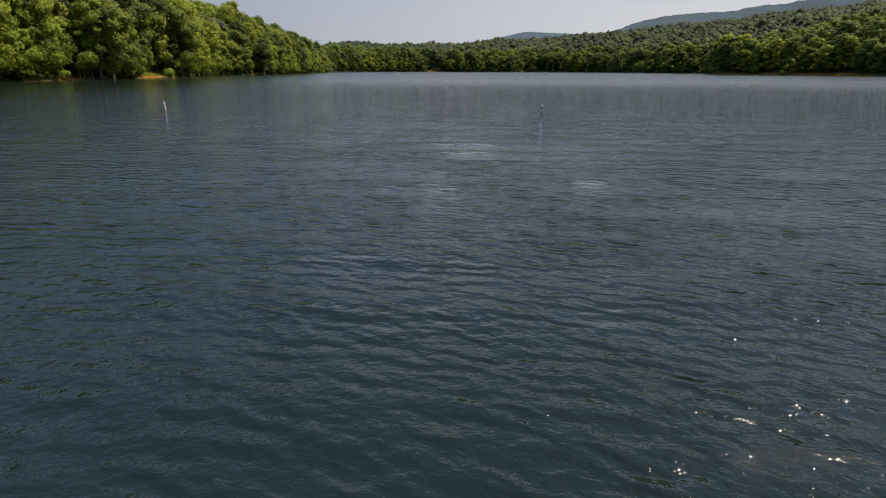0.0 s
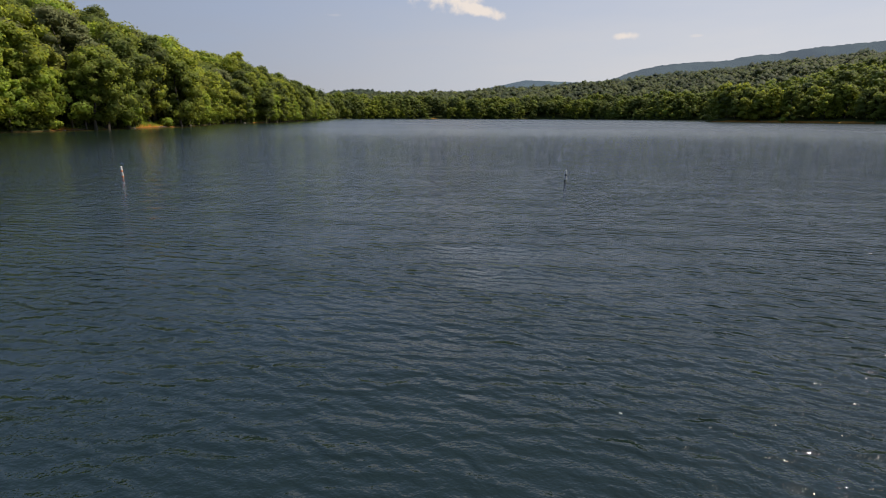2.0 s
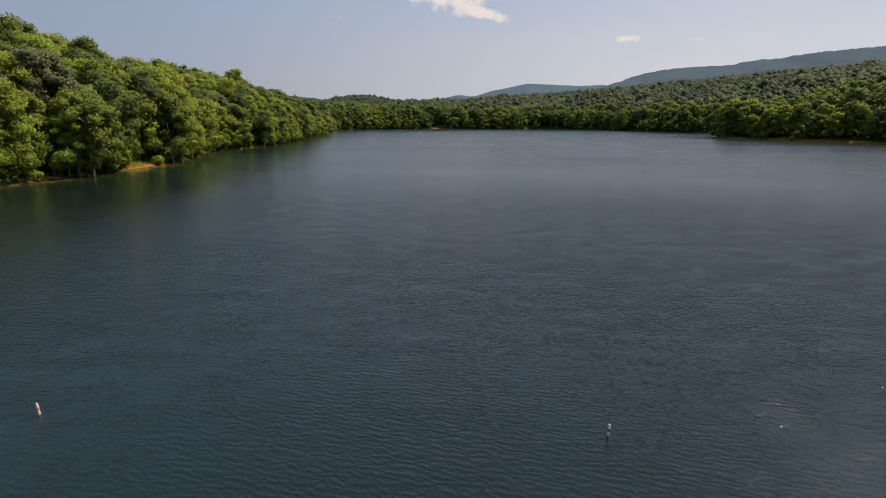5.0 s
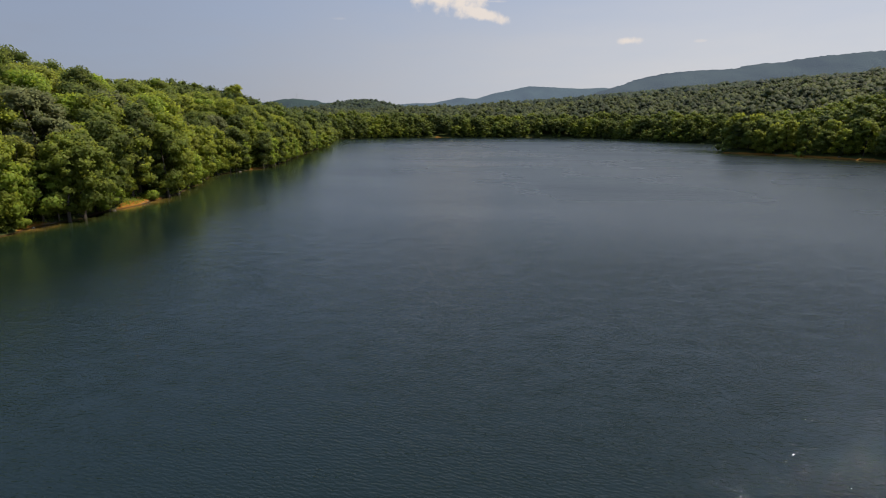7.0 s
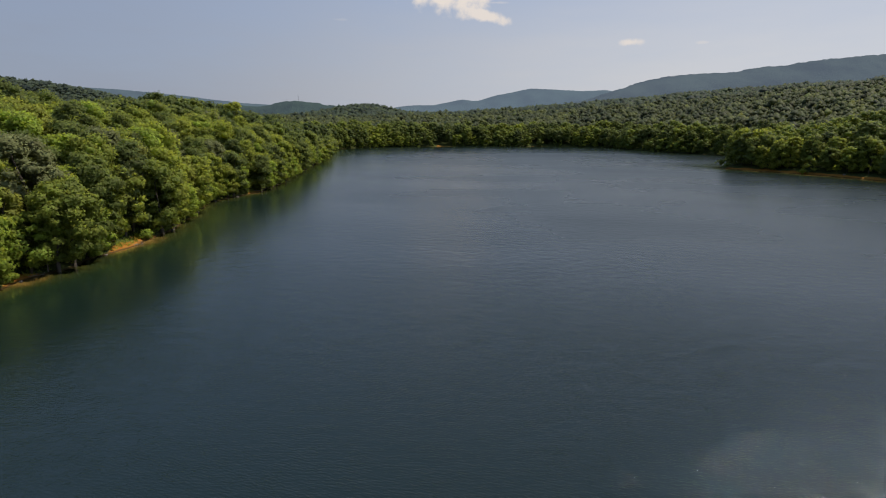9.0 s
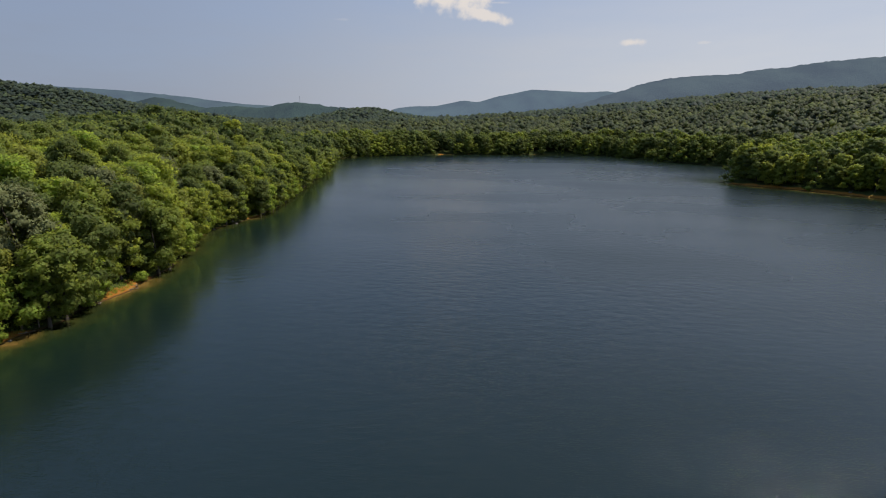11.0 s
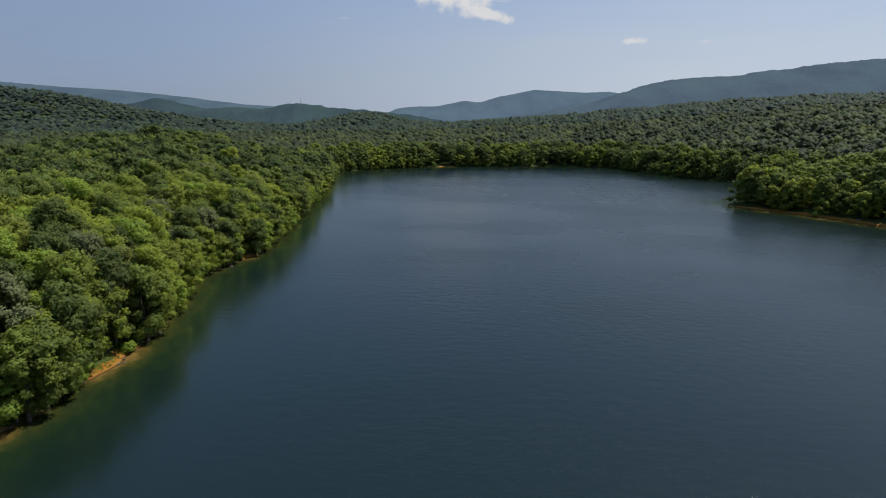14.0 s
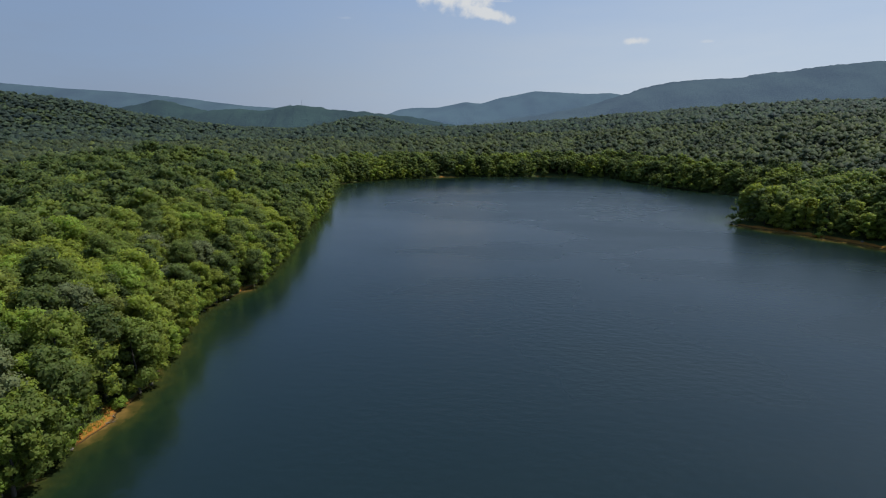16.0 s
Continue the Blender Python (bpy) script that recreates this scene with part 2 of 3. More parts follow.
    high = add("ShaderNodeMath", {0: swell, 1: fade, 2: high}, operation="MULTIPLY_ADD").outputs[0]
    bump = add("ShaderNodeBump", {"Height": high, "Strength": force, "Distance": WAVE}).outputs[0]
    ruffle = add("ShaderNodeMath", {0: add("ShaderNodeMath", {0: open_water, 1: add("ShaderNodeMapRange", {"Value": force, 3: 0.2, 4: 1.0}).outputs[0]}, operation="MULTIPLY").outputs[0], 1: ROUGH, 2: 0.045}, operation="MULTIPLY_ADD").outputs[0]
    shoal = add("ShaderNodeAttribute", attribute_name="shoal").outputs["Fac"]
    bed = add("ShaderNodeTexNoise", {"Vector": place, "Scale": 0.5, "Detail": 4.0}).outputs["Fac"]
    s = add("ShaderNodeMath", {0: shoal, 1: add("ShaderNodeMapRange", {"Value": bed, 1: 0.3, 2: 0.7, 3: 0.75, 4: 1.2}).outputs[0]}, operation="MULTIPLY").outputs[0]
    col = ramp(add, s, (0.0, DEEP), (0.22, (0.010, 0.021, 0.009)), (0.5, (0.032, 0.038, 0.010)), (0.75, (0.085, 0.062, 0.016)), (0.98, (0.17, 0.105, 0.03)))
    face = add("ShaderNodeBsdfPrincipled", {"Base Color": col, "Roughness": ruffle, "IOR": 1.4, "Normal": bump})
    add("ShaderNodeOutputMaterial", {"Surface": face.outputs[0]})
    return m


def paint(name, colour, rough=0.45, metal=0.0):
    m, add = material(name)
    place = add("ShaderNodeTexCoord").outputs["Object"]
    grime = add("ShaderNodeTexNoise", {"Vector": place, "Scale": 9.0, "Detail": 5.0}).outputs["Fac"]
    col = ramp(add, grime, (0.3, tuple(c * 0.7 for c in colour)), (0.6, colour))
    face = add("ShaderNodeBsdfPrincipled", {"Base Color": col, "Roughness": rough, "Metallic": metal})
    add("ShaderNodeOutputMaterial", {"Surface": face.outputs[0]})
    return m


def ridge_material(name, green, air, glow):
    """Backdrop of distance: a wooded ridge; its bluish emission stands in for the haze before it."""
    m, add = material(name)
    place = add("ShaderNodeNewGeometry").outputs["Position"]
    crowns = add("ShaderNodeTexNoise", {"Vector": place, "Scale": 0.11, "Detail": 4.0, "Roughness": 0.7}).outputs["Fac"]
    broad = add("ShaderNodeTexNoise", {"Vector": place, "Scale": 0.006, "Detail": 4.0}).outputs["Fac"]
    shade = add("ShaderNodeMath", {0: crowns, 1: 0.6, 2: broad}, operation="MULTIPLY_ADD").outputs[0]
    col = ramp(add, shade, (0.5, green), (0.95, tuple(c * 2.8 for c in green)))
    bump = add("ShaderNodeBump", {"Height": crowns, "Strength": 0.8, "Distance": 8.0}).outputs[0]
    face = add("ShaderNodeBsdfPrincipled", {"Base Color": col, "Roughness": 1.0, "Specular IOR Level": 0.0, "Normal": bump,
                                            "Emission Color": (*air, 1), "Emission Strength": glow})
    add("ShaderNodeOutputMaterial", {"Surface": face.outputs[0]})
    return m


MAT_GROUND, MAT_WATER = ground_material(), water_material()

# ---- the lake's outline and the lie of the land ----
SHORE = [(-66, 103), (-66, 114), (-65, 124), (-66, 137), (-69, 148), (-72, 160), (-77, 174), (-77, 184), (-73, 199), (-72, 212), (-74, 232), (-80, 268),
         (-86, 312), (-92, 368), (-104, 420), (-115, 462), (-112, 500), (-86, 531), (-33, 562), (-2, 577), (50, 588), (104, 594), (141, 590), (147, 553),
         (178, 499), (203, 474), (228, 440), (220, 405), (180, 372), (146, 354), (142, 343), (154, 329), (168, 315), (184, 294), (196, 268), (204, 244),
         (210, 220), (214, 186), (214, 160), (210, 110), (190, 40), (140, -40), (60, -92), (-10, -105), (-62, -80), (-82, -20), (-78, 40), (-72, 72), (-68, 90)]


def rounded(poly, times=2):
    p = np.array(poly, float)
    for _ in range(times):
        q = np.roll(p, -1, 0)
        p = np.stack([0.75 * p + 0.25 * q, 0.25 * p + 0.75 * q], 1).reshape(-1, 2)
    return p


OUTLINE = rounded(SHORE)


def waves(x, y, seed, size, octaves=3):
    """Smooth seeded noise from summed sines, about -1 to 1."""
    r = np.random.RandomState(seed)
    out = np.zeros_like(x, dtype=float)
    for o in range(octaves):
        for _ in range(5):
            a, p, k = r.uniform(0, 2 * np.pi), r.uniform(0, 2 * np.pi), r.uniform(0.7, 1.4) * 2 ** o * 2 * np.pi / size
            out += np.sin(k * (x * np.cos(a) + y * np.sin(a)) + p) * 0.45 / 2 ** o / 1.6
    return out


def inland(x, y):
    """Metres from the waterline, negative on the lake."""
    x, y = np.asarray(x, float), np.asarray(y, float)
    near, inside = np.full(x.shape, 1e9), np.zeros(x.shape, bool)
    for (ax, ay), (bx, by) in zip(OUTLINE, np.roll(OUTLINE, -1, 0)):
        dx, dy = bx - ax, by - ay
        s = np.clip(((x - ax) * dx + (y - ay) * dy) / (dx * dx + dy * dy), 0, 1)
        near = np.minimum(near, np.hypot(x - ax - s * dx, y - ay - s * dy))
        inside ^= ((ay > y) != (by > y)) & (x < dx * (y - ay) / (dy if dy else 1e-9) + ax)
    return np.where(inside, -near, near) + 0.9 * waves(x, y, 5, 14)


HILLS = [(-110, 95, 11.4, 38, 38), (-110, 140, 13.2, 38, 38), (-110, 185, 3.5, 38, 38), (-110, 230, 6.8, 38, 38), (-110, 275, 8.6, 38, 38), (-110, 320, 5.6, 38, 38), (-110, 370, 2.4, 38, 38),
         (-150, 140, -4.0, 38, 38), (-150, 185, -4.0, 38, 38), (-150, 300, 1.5, 38, 50), (-150, 370, 2.2, 38, 38), (-195, 160, -1.5, 38, 50), (-195, 320, 3.0, 38, 38), (-195, 370, 8.5, 38, 38),
         (-1020, 950, 2.8, 90, 150), (-920, 960, 19.4, 90, 150), (-820, 980, 38.8, 90, 150), (-720, 1000, 23.9, 90, 150), (-620, 1020, 11.7, 90, 150), (-520, 1040, 7.7, 90, 150),
         (-280, 1250, 9.7, 50, 170), (-230, 1250, 18.5, 50, 170), (-180, 1250, 5.8, 50, 170), (730, 1150, 73, 440, 420), (470, 640, 11, 150, 120), (330, 330, 8, 110, 130),
         (250, 60, 14, 100, 160), (-260, -160, 25, 160, 160), (150, -330, 30, 260, 130), (950, 200, 45, 350, 420), (-1300, 300, 40, 300, 320), (0, -1200, 80, 900, 500)]  # x, y, rise, spread
OPEN = [(-67.5, 96.5, 3.5), (-66, 125, 5.0), (-66, 118, 3), (-73, 201, 3.5), (-28, 560, 13), (62, 590, 4), (96, 594, 4),
        (147, 336, 8), (155, 328, 8), (163, 320, 8), (171, 311, 8), (178, 302, 8), (184, 292, 8), (190, 281, 8)]  # bare spots of the bank: x, y, reach


def bareness(x, y):
    return sum(np.exp(-(((x - a) ** 2 + (y - b) ** 2) / r ** 2) ** 2) for a, b, r in OPEN)


def height(x, y, d):
    h = np.zeros_like(d)
    for cx, cy, top, sx, sy in HILLS:
        h += top * np.exp(-0.5 * (((x - cx) / sx) ** 2 + ((y - cy) / sy) ** 2))
    up = np.clip(d, 0, None)
    land = 0.55 * (1 - np.exp(-up / 1.6)) + 6.0 * (1 - np.exp(-up / 70)) + h * (1 - np.exp(-(up / 60) ** 1.3)) + 2.0 * waves(x, y, 9, 130) * (1 - np.exp(-up / 60))
    land *= 1 - np.clip((np.hypot(x, y) - 2600) / 2000, 0, 0.85)
    bed = -5.0 * (1 - np.exp(np.clip(d, None, 0) / 14))
    return np.where(d > 0, np.maximum(land, 0.02), bed)


def mesh_from(name, verts, faces, mats, attrs=(), smooth=False, normals=None):
    """verts (n, 3); faces (m, 3 or 4); attrs: name and a value for each vertex."""
    me = bpy.data.meshes.new(name)
    n, k = faces.shape
    me.vertices.add(len(verts))
    me.vertices.foreach_set("co", np.ascontiguousarray(verts, np.float32).ravel())
    me.loops.add(n * k)
    me.loops.foreach_set("vertex_index", np.ascontiguousarray(faces, np.int32).ravel())
    me.polygons.add(n)
    me.polygons.foreach_set("loop_start", np.arange(0, n * k, k, dtype=np.int32))
    me.polygons.foreach_set("use_smooth", np.full(n, smooth))
    for key, values in dict(attrs).items():
        me.attributes.new(key, "FLOAT", "POINT").data.foreach_set("value", np.ascontiguousarray(values, np.float32))
    for m in mats:
        me.materials.append(m)
    me.update(calc_edges=True)
    me.validate()
    if normals is not None:
        me.attributes.new("custom_normal", "FLOAT_VECTOR", "POINT").data.foreach_set("vector", np.ascontiguousarray(normals, np.float32).ravel())
    return me


def polar_sheet(radii, angles, centre):
    """A closed sheet of rings round a centre; angles in radians from +y to the right."""
    rr, aa = np.meshgrid(radii, angles, indexing="ij")
    x, y = centre[0] + rr * np.sin(aa), centre[1] + rr * np.cos(aa)
    n, k = rr.shape
    i, j = np.meshgrid(np.arange(n - 1), np.arange(k), indexing="ij")
    j2 = (j + 1) % k
    faces = np.stack([i * k + j, (i + 1) * k + j, (i + 1) * k + j2, i * k + j2], -1).reshape(-1, 4)[:, ::-1]
    return x.ravel(), y.ravel(), faces


ANGLES = np.radians(np.concatenate([np.arange(-52, 50, 0.4), np.arange(50, 308, 3.0)]))

x, y, faces = polar_sheet(np.concatenate([[0.5], np.geomspace(30, 88, 12), np.geomspace(90, 280, 120), np.geomspace(285, 640, 110), np.geomspace(650, 4700, 60)]), ANGLES, (0, 0))
d = inland(x, y)
z = height(x, y, d)
bare = bareness(x, y)
bank = np.clip(1.0 - d / (0.6 + 2.8 * bare), 0, 1) * (0.42 + 0.7 * bare) * np.where(np.hypot(x, y) > 285, bare, 1)
tagged(new("ground", mesh_from("ground", np.stack([x, y, z], 1), faces, [MAT_GROUND], {"bank": bank}, True)),
       "forest floor and orange earth bank around the lake", "ground", kind="structure")

x, y, faces = polar_sheet(np.concatenate([[0.05], np.geomspace(1.6, 640, 260)]), ANGLES, (2, -2))
d = inland(x, y)
keep = (d[faces] < 3.0).any(1)
faces = faces[keep]
used, faces = np.unique(faces, return_inverse=True)
faces, x, y, d = faces.reshape(-1, 4), x[used], y[used], d[used]
r = np.hypot(x - 2, y + 2)
z = 0.008 * waves(x * 0.5, y + 0.12 * x, 21, 0.6, 1) * np.exp(-(r / 13) ** 2) + 0.017 * waves(x * 0.5, y + 0.15 * x, 22, 1.5, 1) * np.exp(-(r / 26) ** 2)
open_bank = np.clip(bareness(x, y), 0, 1)
shoal = np.exp(np.clip(d + 5.0 * open_bank * (x > 100), None, 0) / (6.2 + 2.0 * open_bank)) * (0.62 + 0.42 * open_bank)
lee = np.where(y > 470, 0.08, 0.35)
lee = lee + (1 - lee) * (1 - np.exp(np.clip(d + 4, None, 0) / np.where(y > 470, 42.0, np.where(x > 20, 18.0, 32.0))))
tagged(new("water", mesh_from("water", np.stack([x, y, z], 1), faces, [MAT_WATER], {"shoal": shoal, "lee": lee}, True)),
       "dark blue-green lake water with fine wind ripples", "lake", kind="structure")

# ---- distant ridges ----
# emission colour that imitates haze over the ridges
RIDGE_HAZE = (0.345, 0.475, 0.73)


def ridge(name, label, crest, y0, depth, green, glow, seed, step=14.0, rough=4.0):
    """A long wooded ridge; crest: (x, height) along its skyline."""
    cx, ch = np.array(crest, float).T
    xs, vs = np.arange(cx[0], cx[-1], step), np.linspace(-1, 1, 40)
    line = np.interp(xs, cx, ch)
    blur = np.exp(-0.5 * (np.arange(-8, 9) * step / 24) ** 2)
    line = np.convolve(np.pad(line, 8, mode="edge"), blur / blur.sum(), "valid")
    xx, vv = np.meshgrid(xs, vs, indexing="ij")
    fold = waves(xx, vv * depth, seed, 520, 3)
    yy = y0 + vv * depth + 40 * fold * np.abs(vv)
    zz = line[:, None] * np.clip(np.cos(vv * np.pi / 2), 0, 1) ** 1.2 * (1 + 0.16 * fold * np.abs(vv)) + rough * 0.35 * waves(xx, yy, seed + 1, 90, 3)
    zz += np.random.RandomState(seed).uniform(-1, 1, zz.shape) * rough * 0.3 - 12 * (np.abs(vv) > 0.98)
    n, k = xx.shape
    i, j = np.meshgrid(np.arange(n - 1), np.arange(k - 1), indexing="ij")
    f = np.stack([i * k + j, (i + 1) * k + j, (i + 1) * k + j + 1, i * k + j + 1], -1).reshape(-1, 4)
    ob = new(name, mesh_from(name, np.stack([xx, yy, zz], -1).reshape(-1, 3), f, [ridge_material(name, green, RIDGE_HAZE, glow)], smooth=True))
    return tagged(ob, label, "mountain ridge", kind="structure")


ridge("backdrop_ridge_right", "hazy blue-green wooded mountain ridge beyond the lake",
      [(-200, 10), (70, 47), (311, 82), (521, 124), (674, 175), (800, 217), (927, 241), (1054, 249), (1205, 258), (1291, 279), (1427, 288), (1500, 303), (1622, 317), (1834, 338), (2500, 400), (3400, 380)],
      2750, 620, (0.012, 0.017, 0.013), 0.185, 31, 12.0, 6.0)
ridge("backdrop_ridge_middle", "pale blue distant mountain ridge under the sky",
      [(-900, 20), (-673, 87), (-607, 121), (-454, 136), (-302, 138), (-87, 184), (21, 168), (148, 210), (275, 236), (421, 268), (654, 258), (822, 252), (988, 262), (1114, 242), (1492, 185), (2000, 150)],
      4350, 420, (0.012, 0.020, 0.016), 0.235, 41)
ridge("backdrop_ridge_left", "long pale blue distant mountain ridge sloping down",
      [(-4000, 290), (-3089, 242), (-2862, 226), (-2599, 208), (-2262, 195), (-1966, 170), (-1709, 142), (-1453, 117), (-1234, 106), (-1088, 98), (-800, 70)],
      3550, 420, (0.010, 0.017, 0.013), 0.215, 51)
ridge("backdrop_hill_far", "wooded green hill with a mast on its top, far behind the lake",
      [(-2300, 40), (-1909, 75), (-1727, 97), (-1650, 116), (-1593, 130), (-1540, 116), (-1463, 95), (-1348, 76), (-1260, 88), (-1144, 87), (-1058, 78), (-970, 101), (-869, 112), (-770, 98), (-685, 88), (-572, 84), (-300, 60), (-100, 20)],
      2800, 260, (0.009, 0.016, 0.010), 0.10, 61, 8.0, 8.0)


# ---- trees ----
G = (1 + 5 ** 0.5) / 2
ICO_V = np.array([(-1, G, 0), (1, G, 0), (-1, -G, 0), (1, -G, 0), (0, -1, G), (0, 1, G), (0, -1, -G), (0, 1, -G), (G, 0, -1), (G, 0, 1), (-G, 0, -1), (-G, 0, 1)]) / math.hypot(1, G)
ICO_F = np.array(((0, 11, 5), (0, 5, 1), (0, 1, 7), (0, 7, 10), (0, 10, 11), (1, 5, 9), (5, 11, 4), (11, 10, 2), (10, 7, 6), (7, 1, 8),
                  (3, 9, 4), (3, 4, 2), (3, 2, 6), (3, 6, 8), (3, 8, 9), (4, 9, 5), (2, 4, 11), (6, 2, 10), (8, 6, 7), (9, 8, 1)))
OCT_V = np.array([(1, 0, 0), (0, 1, 0), (-1, 0, 0), (0, -1, 0), (0, 0, 1), (0, 0, -1)]) * 1.15
OCT_F = np.array(((0, 1, 4), (1, 2, 4), (2, 3, 4), (3, 0, 4), (1, 0, 5), (2, 1, 5), (3, 2, 5), (0, 3, 5)))


def unit(v):
    return v / np.maximum(np.linalg.norm(v, axis=1), 1e-6)[:, None]


def sprays_at(rng, p, soft, size, wild=0.7):
    """Three-cornered leaf sprays at p; their shading follows the bough's roundness: verts, tris, normals."""
    n = len(p)
    nor = unit(soft + rng.normal(size=(n, 3)) * wild + (0, 0, 0.25))
    t = unit(np.cross(nor, rng.normal(size=(n, 3))))
    b = np.cross(nor, t)
    s = size * rng.uniform(0.6, 1.4, n)[:, None]
    k = rng.uniform(0.7, 1.1, n)[:, None]
    tri = np.stack([p - t * s * 0.55 - b * s * k * 0.35, p + t * s * 0.55 - b * s * k * 0.35, p + b * s * k * 0.65 - nor * s * 0.15], 1).reshape(-1, 3)
    shade = unit(soft * 0.7 + nor * 0.5)
    flip = (nor * shade).sum(1) < 0
    f = np.arange(3 * n).reshape(-1, 3)
    f[flip] = f[flip][:, ::-1]
    return tri, f, np.repeat(shade, 3, 0)


def lobed_crown(rng, high, wide, low, lobes, leaves, size, core=0.72, plain=False, shape=0.12):
    """Leaf sprays on the outside of rounded boughs: verts, tris, normals. The crown runs from low to high metres and is wide metres across."""
    mid, half = (high + low) / 2, (high - low) / 2
    u = (np.arange(lobes) + 0.5) / lobes
    zz = low + (high - low) * (0.08 + 0.86 * u ** 0.85)
    e = np.sqrt(np.clip(1 - ((zz - mid + shape * half) / (1.04 * half)) ** 2, 0.02, 1))
    a, q = np.arange(lobes) * 2.4 + rng.uniform(-0.5, 0.5, lobes), rng.uniform(0.5, 0.95, lobes)
    c = np.stack([wide / 2 * e * q * np.cos(a), wide / 2 * e * q * np.sin(a), zz], 1)
    rad = wide * rng.uniform(0.09, 0.22, lobes) * (26 / max(lobes, 8)) ** 0.33
    squash = np.array((1, 1, 0.74))
    pts, outs = [], []
    share = rad ** 2 / (rad ** 2).sum()
    hub = np.array((0, 0, mid - 0.25 * half))
    for i in range(lobes):
        n = max(4, int(leaves * share[i] * 2.0))
        v = unit(rng.normal(size=(n, 3)))
        p = c[i] + v * (rad[i] * rng.uniform(0.7, 1.22, n))[:, None] * squash
        hid = (v[:, 2] < -0.5) & (rng.uniform(size=n) < 0.7)
        for j in range(lobes):
            if j != i:
                hid |= np.linalg.norm((p - c[j]) / squash, axis=1) < 0.8 * rad[j]
        pts.append(p[~hid])
        outs.append(v[~hid] / squash)
    p, o = np.concatenate(pts), np.concatenate(outs)
    if len(p) > leaves:
        pick = rng.permutation(len(p))[:leaves]
        p, o = p[pick], o[pick]
    soft = unit(unit(o) * 0.55 + unit((p - hub) / (wide / 2, wide / 2, half)) * 0.6)
    verts, faces, normals = sprays_at(rng, p, soft, size)
    for i in range(lobes):  # dense inner boughs behind the sprays
        cv, cf = (OCT_V, OCT_F) if plain else (ICO_V, ICO_F)
        bough = cv * (1 + rng.uniform(-0.14, 0.14, (len(cv), 1))) * rad[i] * core * squash
        faces = np.concatenate([faces, cf + len(verts)])
        verts = np.concatenate([verts, c[i] + bough])
        normals = np.concatenate([normals, unit(cv)])
    return verts, faces, normals


def tube(points, radii, sides=7):
    verts, faces = [], []
    for i, (p, r) in enumerate(zip(points, radii)):
        q = points[min(i + 1, len(points) - 1)] - points[max(i - 1, 0)]
        turn = Vector(q).to_track_quat("Z", "Y").to_matrix()
        for k in range(sides):
            a = 2 * math.pi * k / sides
            verts.append(tuple(Vector(p) + turn @ Vector((math.cos(a) * r, math.sin(a) * r, 0))))
        if i:
            o = (i - 1) * sides
            faces += [(o + k, o + (k + 1) % sides, o + sides + (k + 1) % sides, o + sides + k) for k in range(sides)]
    return verts, faces


def branching(rng, tall, thick, limbs, spread, start=0.3, sides=7):
    """A tapered, slightly bent trunk with limbs: verts and quads."""
    pts = [np.array((rng.uniform(-1, 1) * 0.25 * i, rng.uniform(-1, 1) * 0.25 * i, tall * i / 5)) for i in range(6)]
    pts[0] = np.array((0, 0, -0.5))
    verts, faces = tube(pts, [thick * (1.25 - 0.2 * i) * (1.25 if i == 0 else 1) for i in range(6)], sides)
    for n in range(limbs):
        u = start + (0.95 - start) * (n + rng.uniform(0, 1)) / limbs
        i = min(4, int(u * 5))
        base = pts[i] + (pts[i + 1] - pts[i]) * (u * 5 - i)
        a, out = n * 2.4 + rng.uniform(-0.5, 0.5), spread * rng.uniform(0.6, 1.0) * (1.15 - 0.6 * u)
        line = [base, base + np.array((math.cos(a) * out * 0.5, math.sin(a) * out * 0.5, out * 0.35)), base + np.array((math.cos(a) * out, math.sin(a) * out, out * rng.uniform(0.5, 1.0)))]
        v, f = tube(line, [thick * 0.42 * (1.1 - u), thick * 0.26 * (1.1 - u), 0.03], 5)
        faces += [tuple(k + len(verts) for k in g) for g in f]
        verts += v
    return np.array(verts), np.array(faces)


def part(name, me, parent, label=""):
    ob = new(name, me)
    ob.parent = parent
    return tagged(ob, label)


def make_tree(seed, high, wide, low, lobes, leaves, size, leaf, label, category="tree", group="trees on the lake bank", name="tree"):
    rng = np.random.RandomState(seed)
    root = tagged(new(name), label, category, group)
    v, f = branching(rng, high * 0.86, 0.016 * high, 7, wide * 0.42)
    part("trunk", mesh_from("trunk", v, f, [MAT_BARK], smooth=True), root)
    v, f, n = lobed_crown(rng, high, wide, low, lobes, leaves, size)
    part("crown", mesh_from("crown", v, f, [leaf], smooth=True, normals=n), root)
    return root


def drop_in(x, y, z, size, turn, tall=1.0):
    return pose(x, y, z, 0, 0, turn) @ Matrix.Diagonal((size, size, size * tall, 1))


BANK_TREES = [  # seed, height, width, lowest leaves, boughs, sprays, spray size, foliage, label
    (1, 21, 12.5, 3.0, 44, 3800, 0.5, MAT_LEAF, "tall broadleaf tree with a full green crown on the wooded bank"),
    (2, 23, 11.0, 5.0, 46, 3800, 0.48, MAT_LEAF, "tall broadleaf tree with a narrow green crown on the wooded bank"),
    (3, 19, 13.5, 2.5, 40, 3800, 0.52, MAT_LEAF, "spreading broadleaf tree with layered green boughs on the wooded bank"),
    (4, 22, 13.0, 6.0, 38, 3800, 0.52, MAT_LEAF, "large broadleaf tree with a rounded green crown on the wooded bank"),
    (5, 20, 13.0, 4.0, 52, 4600, 0.42, MAT_GREY, "broadleaf tree with a dull grey-green crown on the wooded bank"),
    (6, 21, 12.0, 4.0, 34, 3800, 0.55, MAT_BRIGHT, "light green broadleaf tree with a loose crown on the wooded bank"),
]
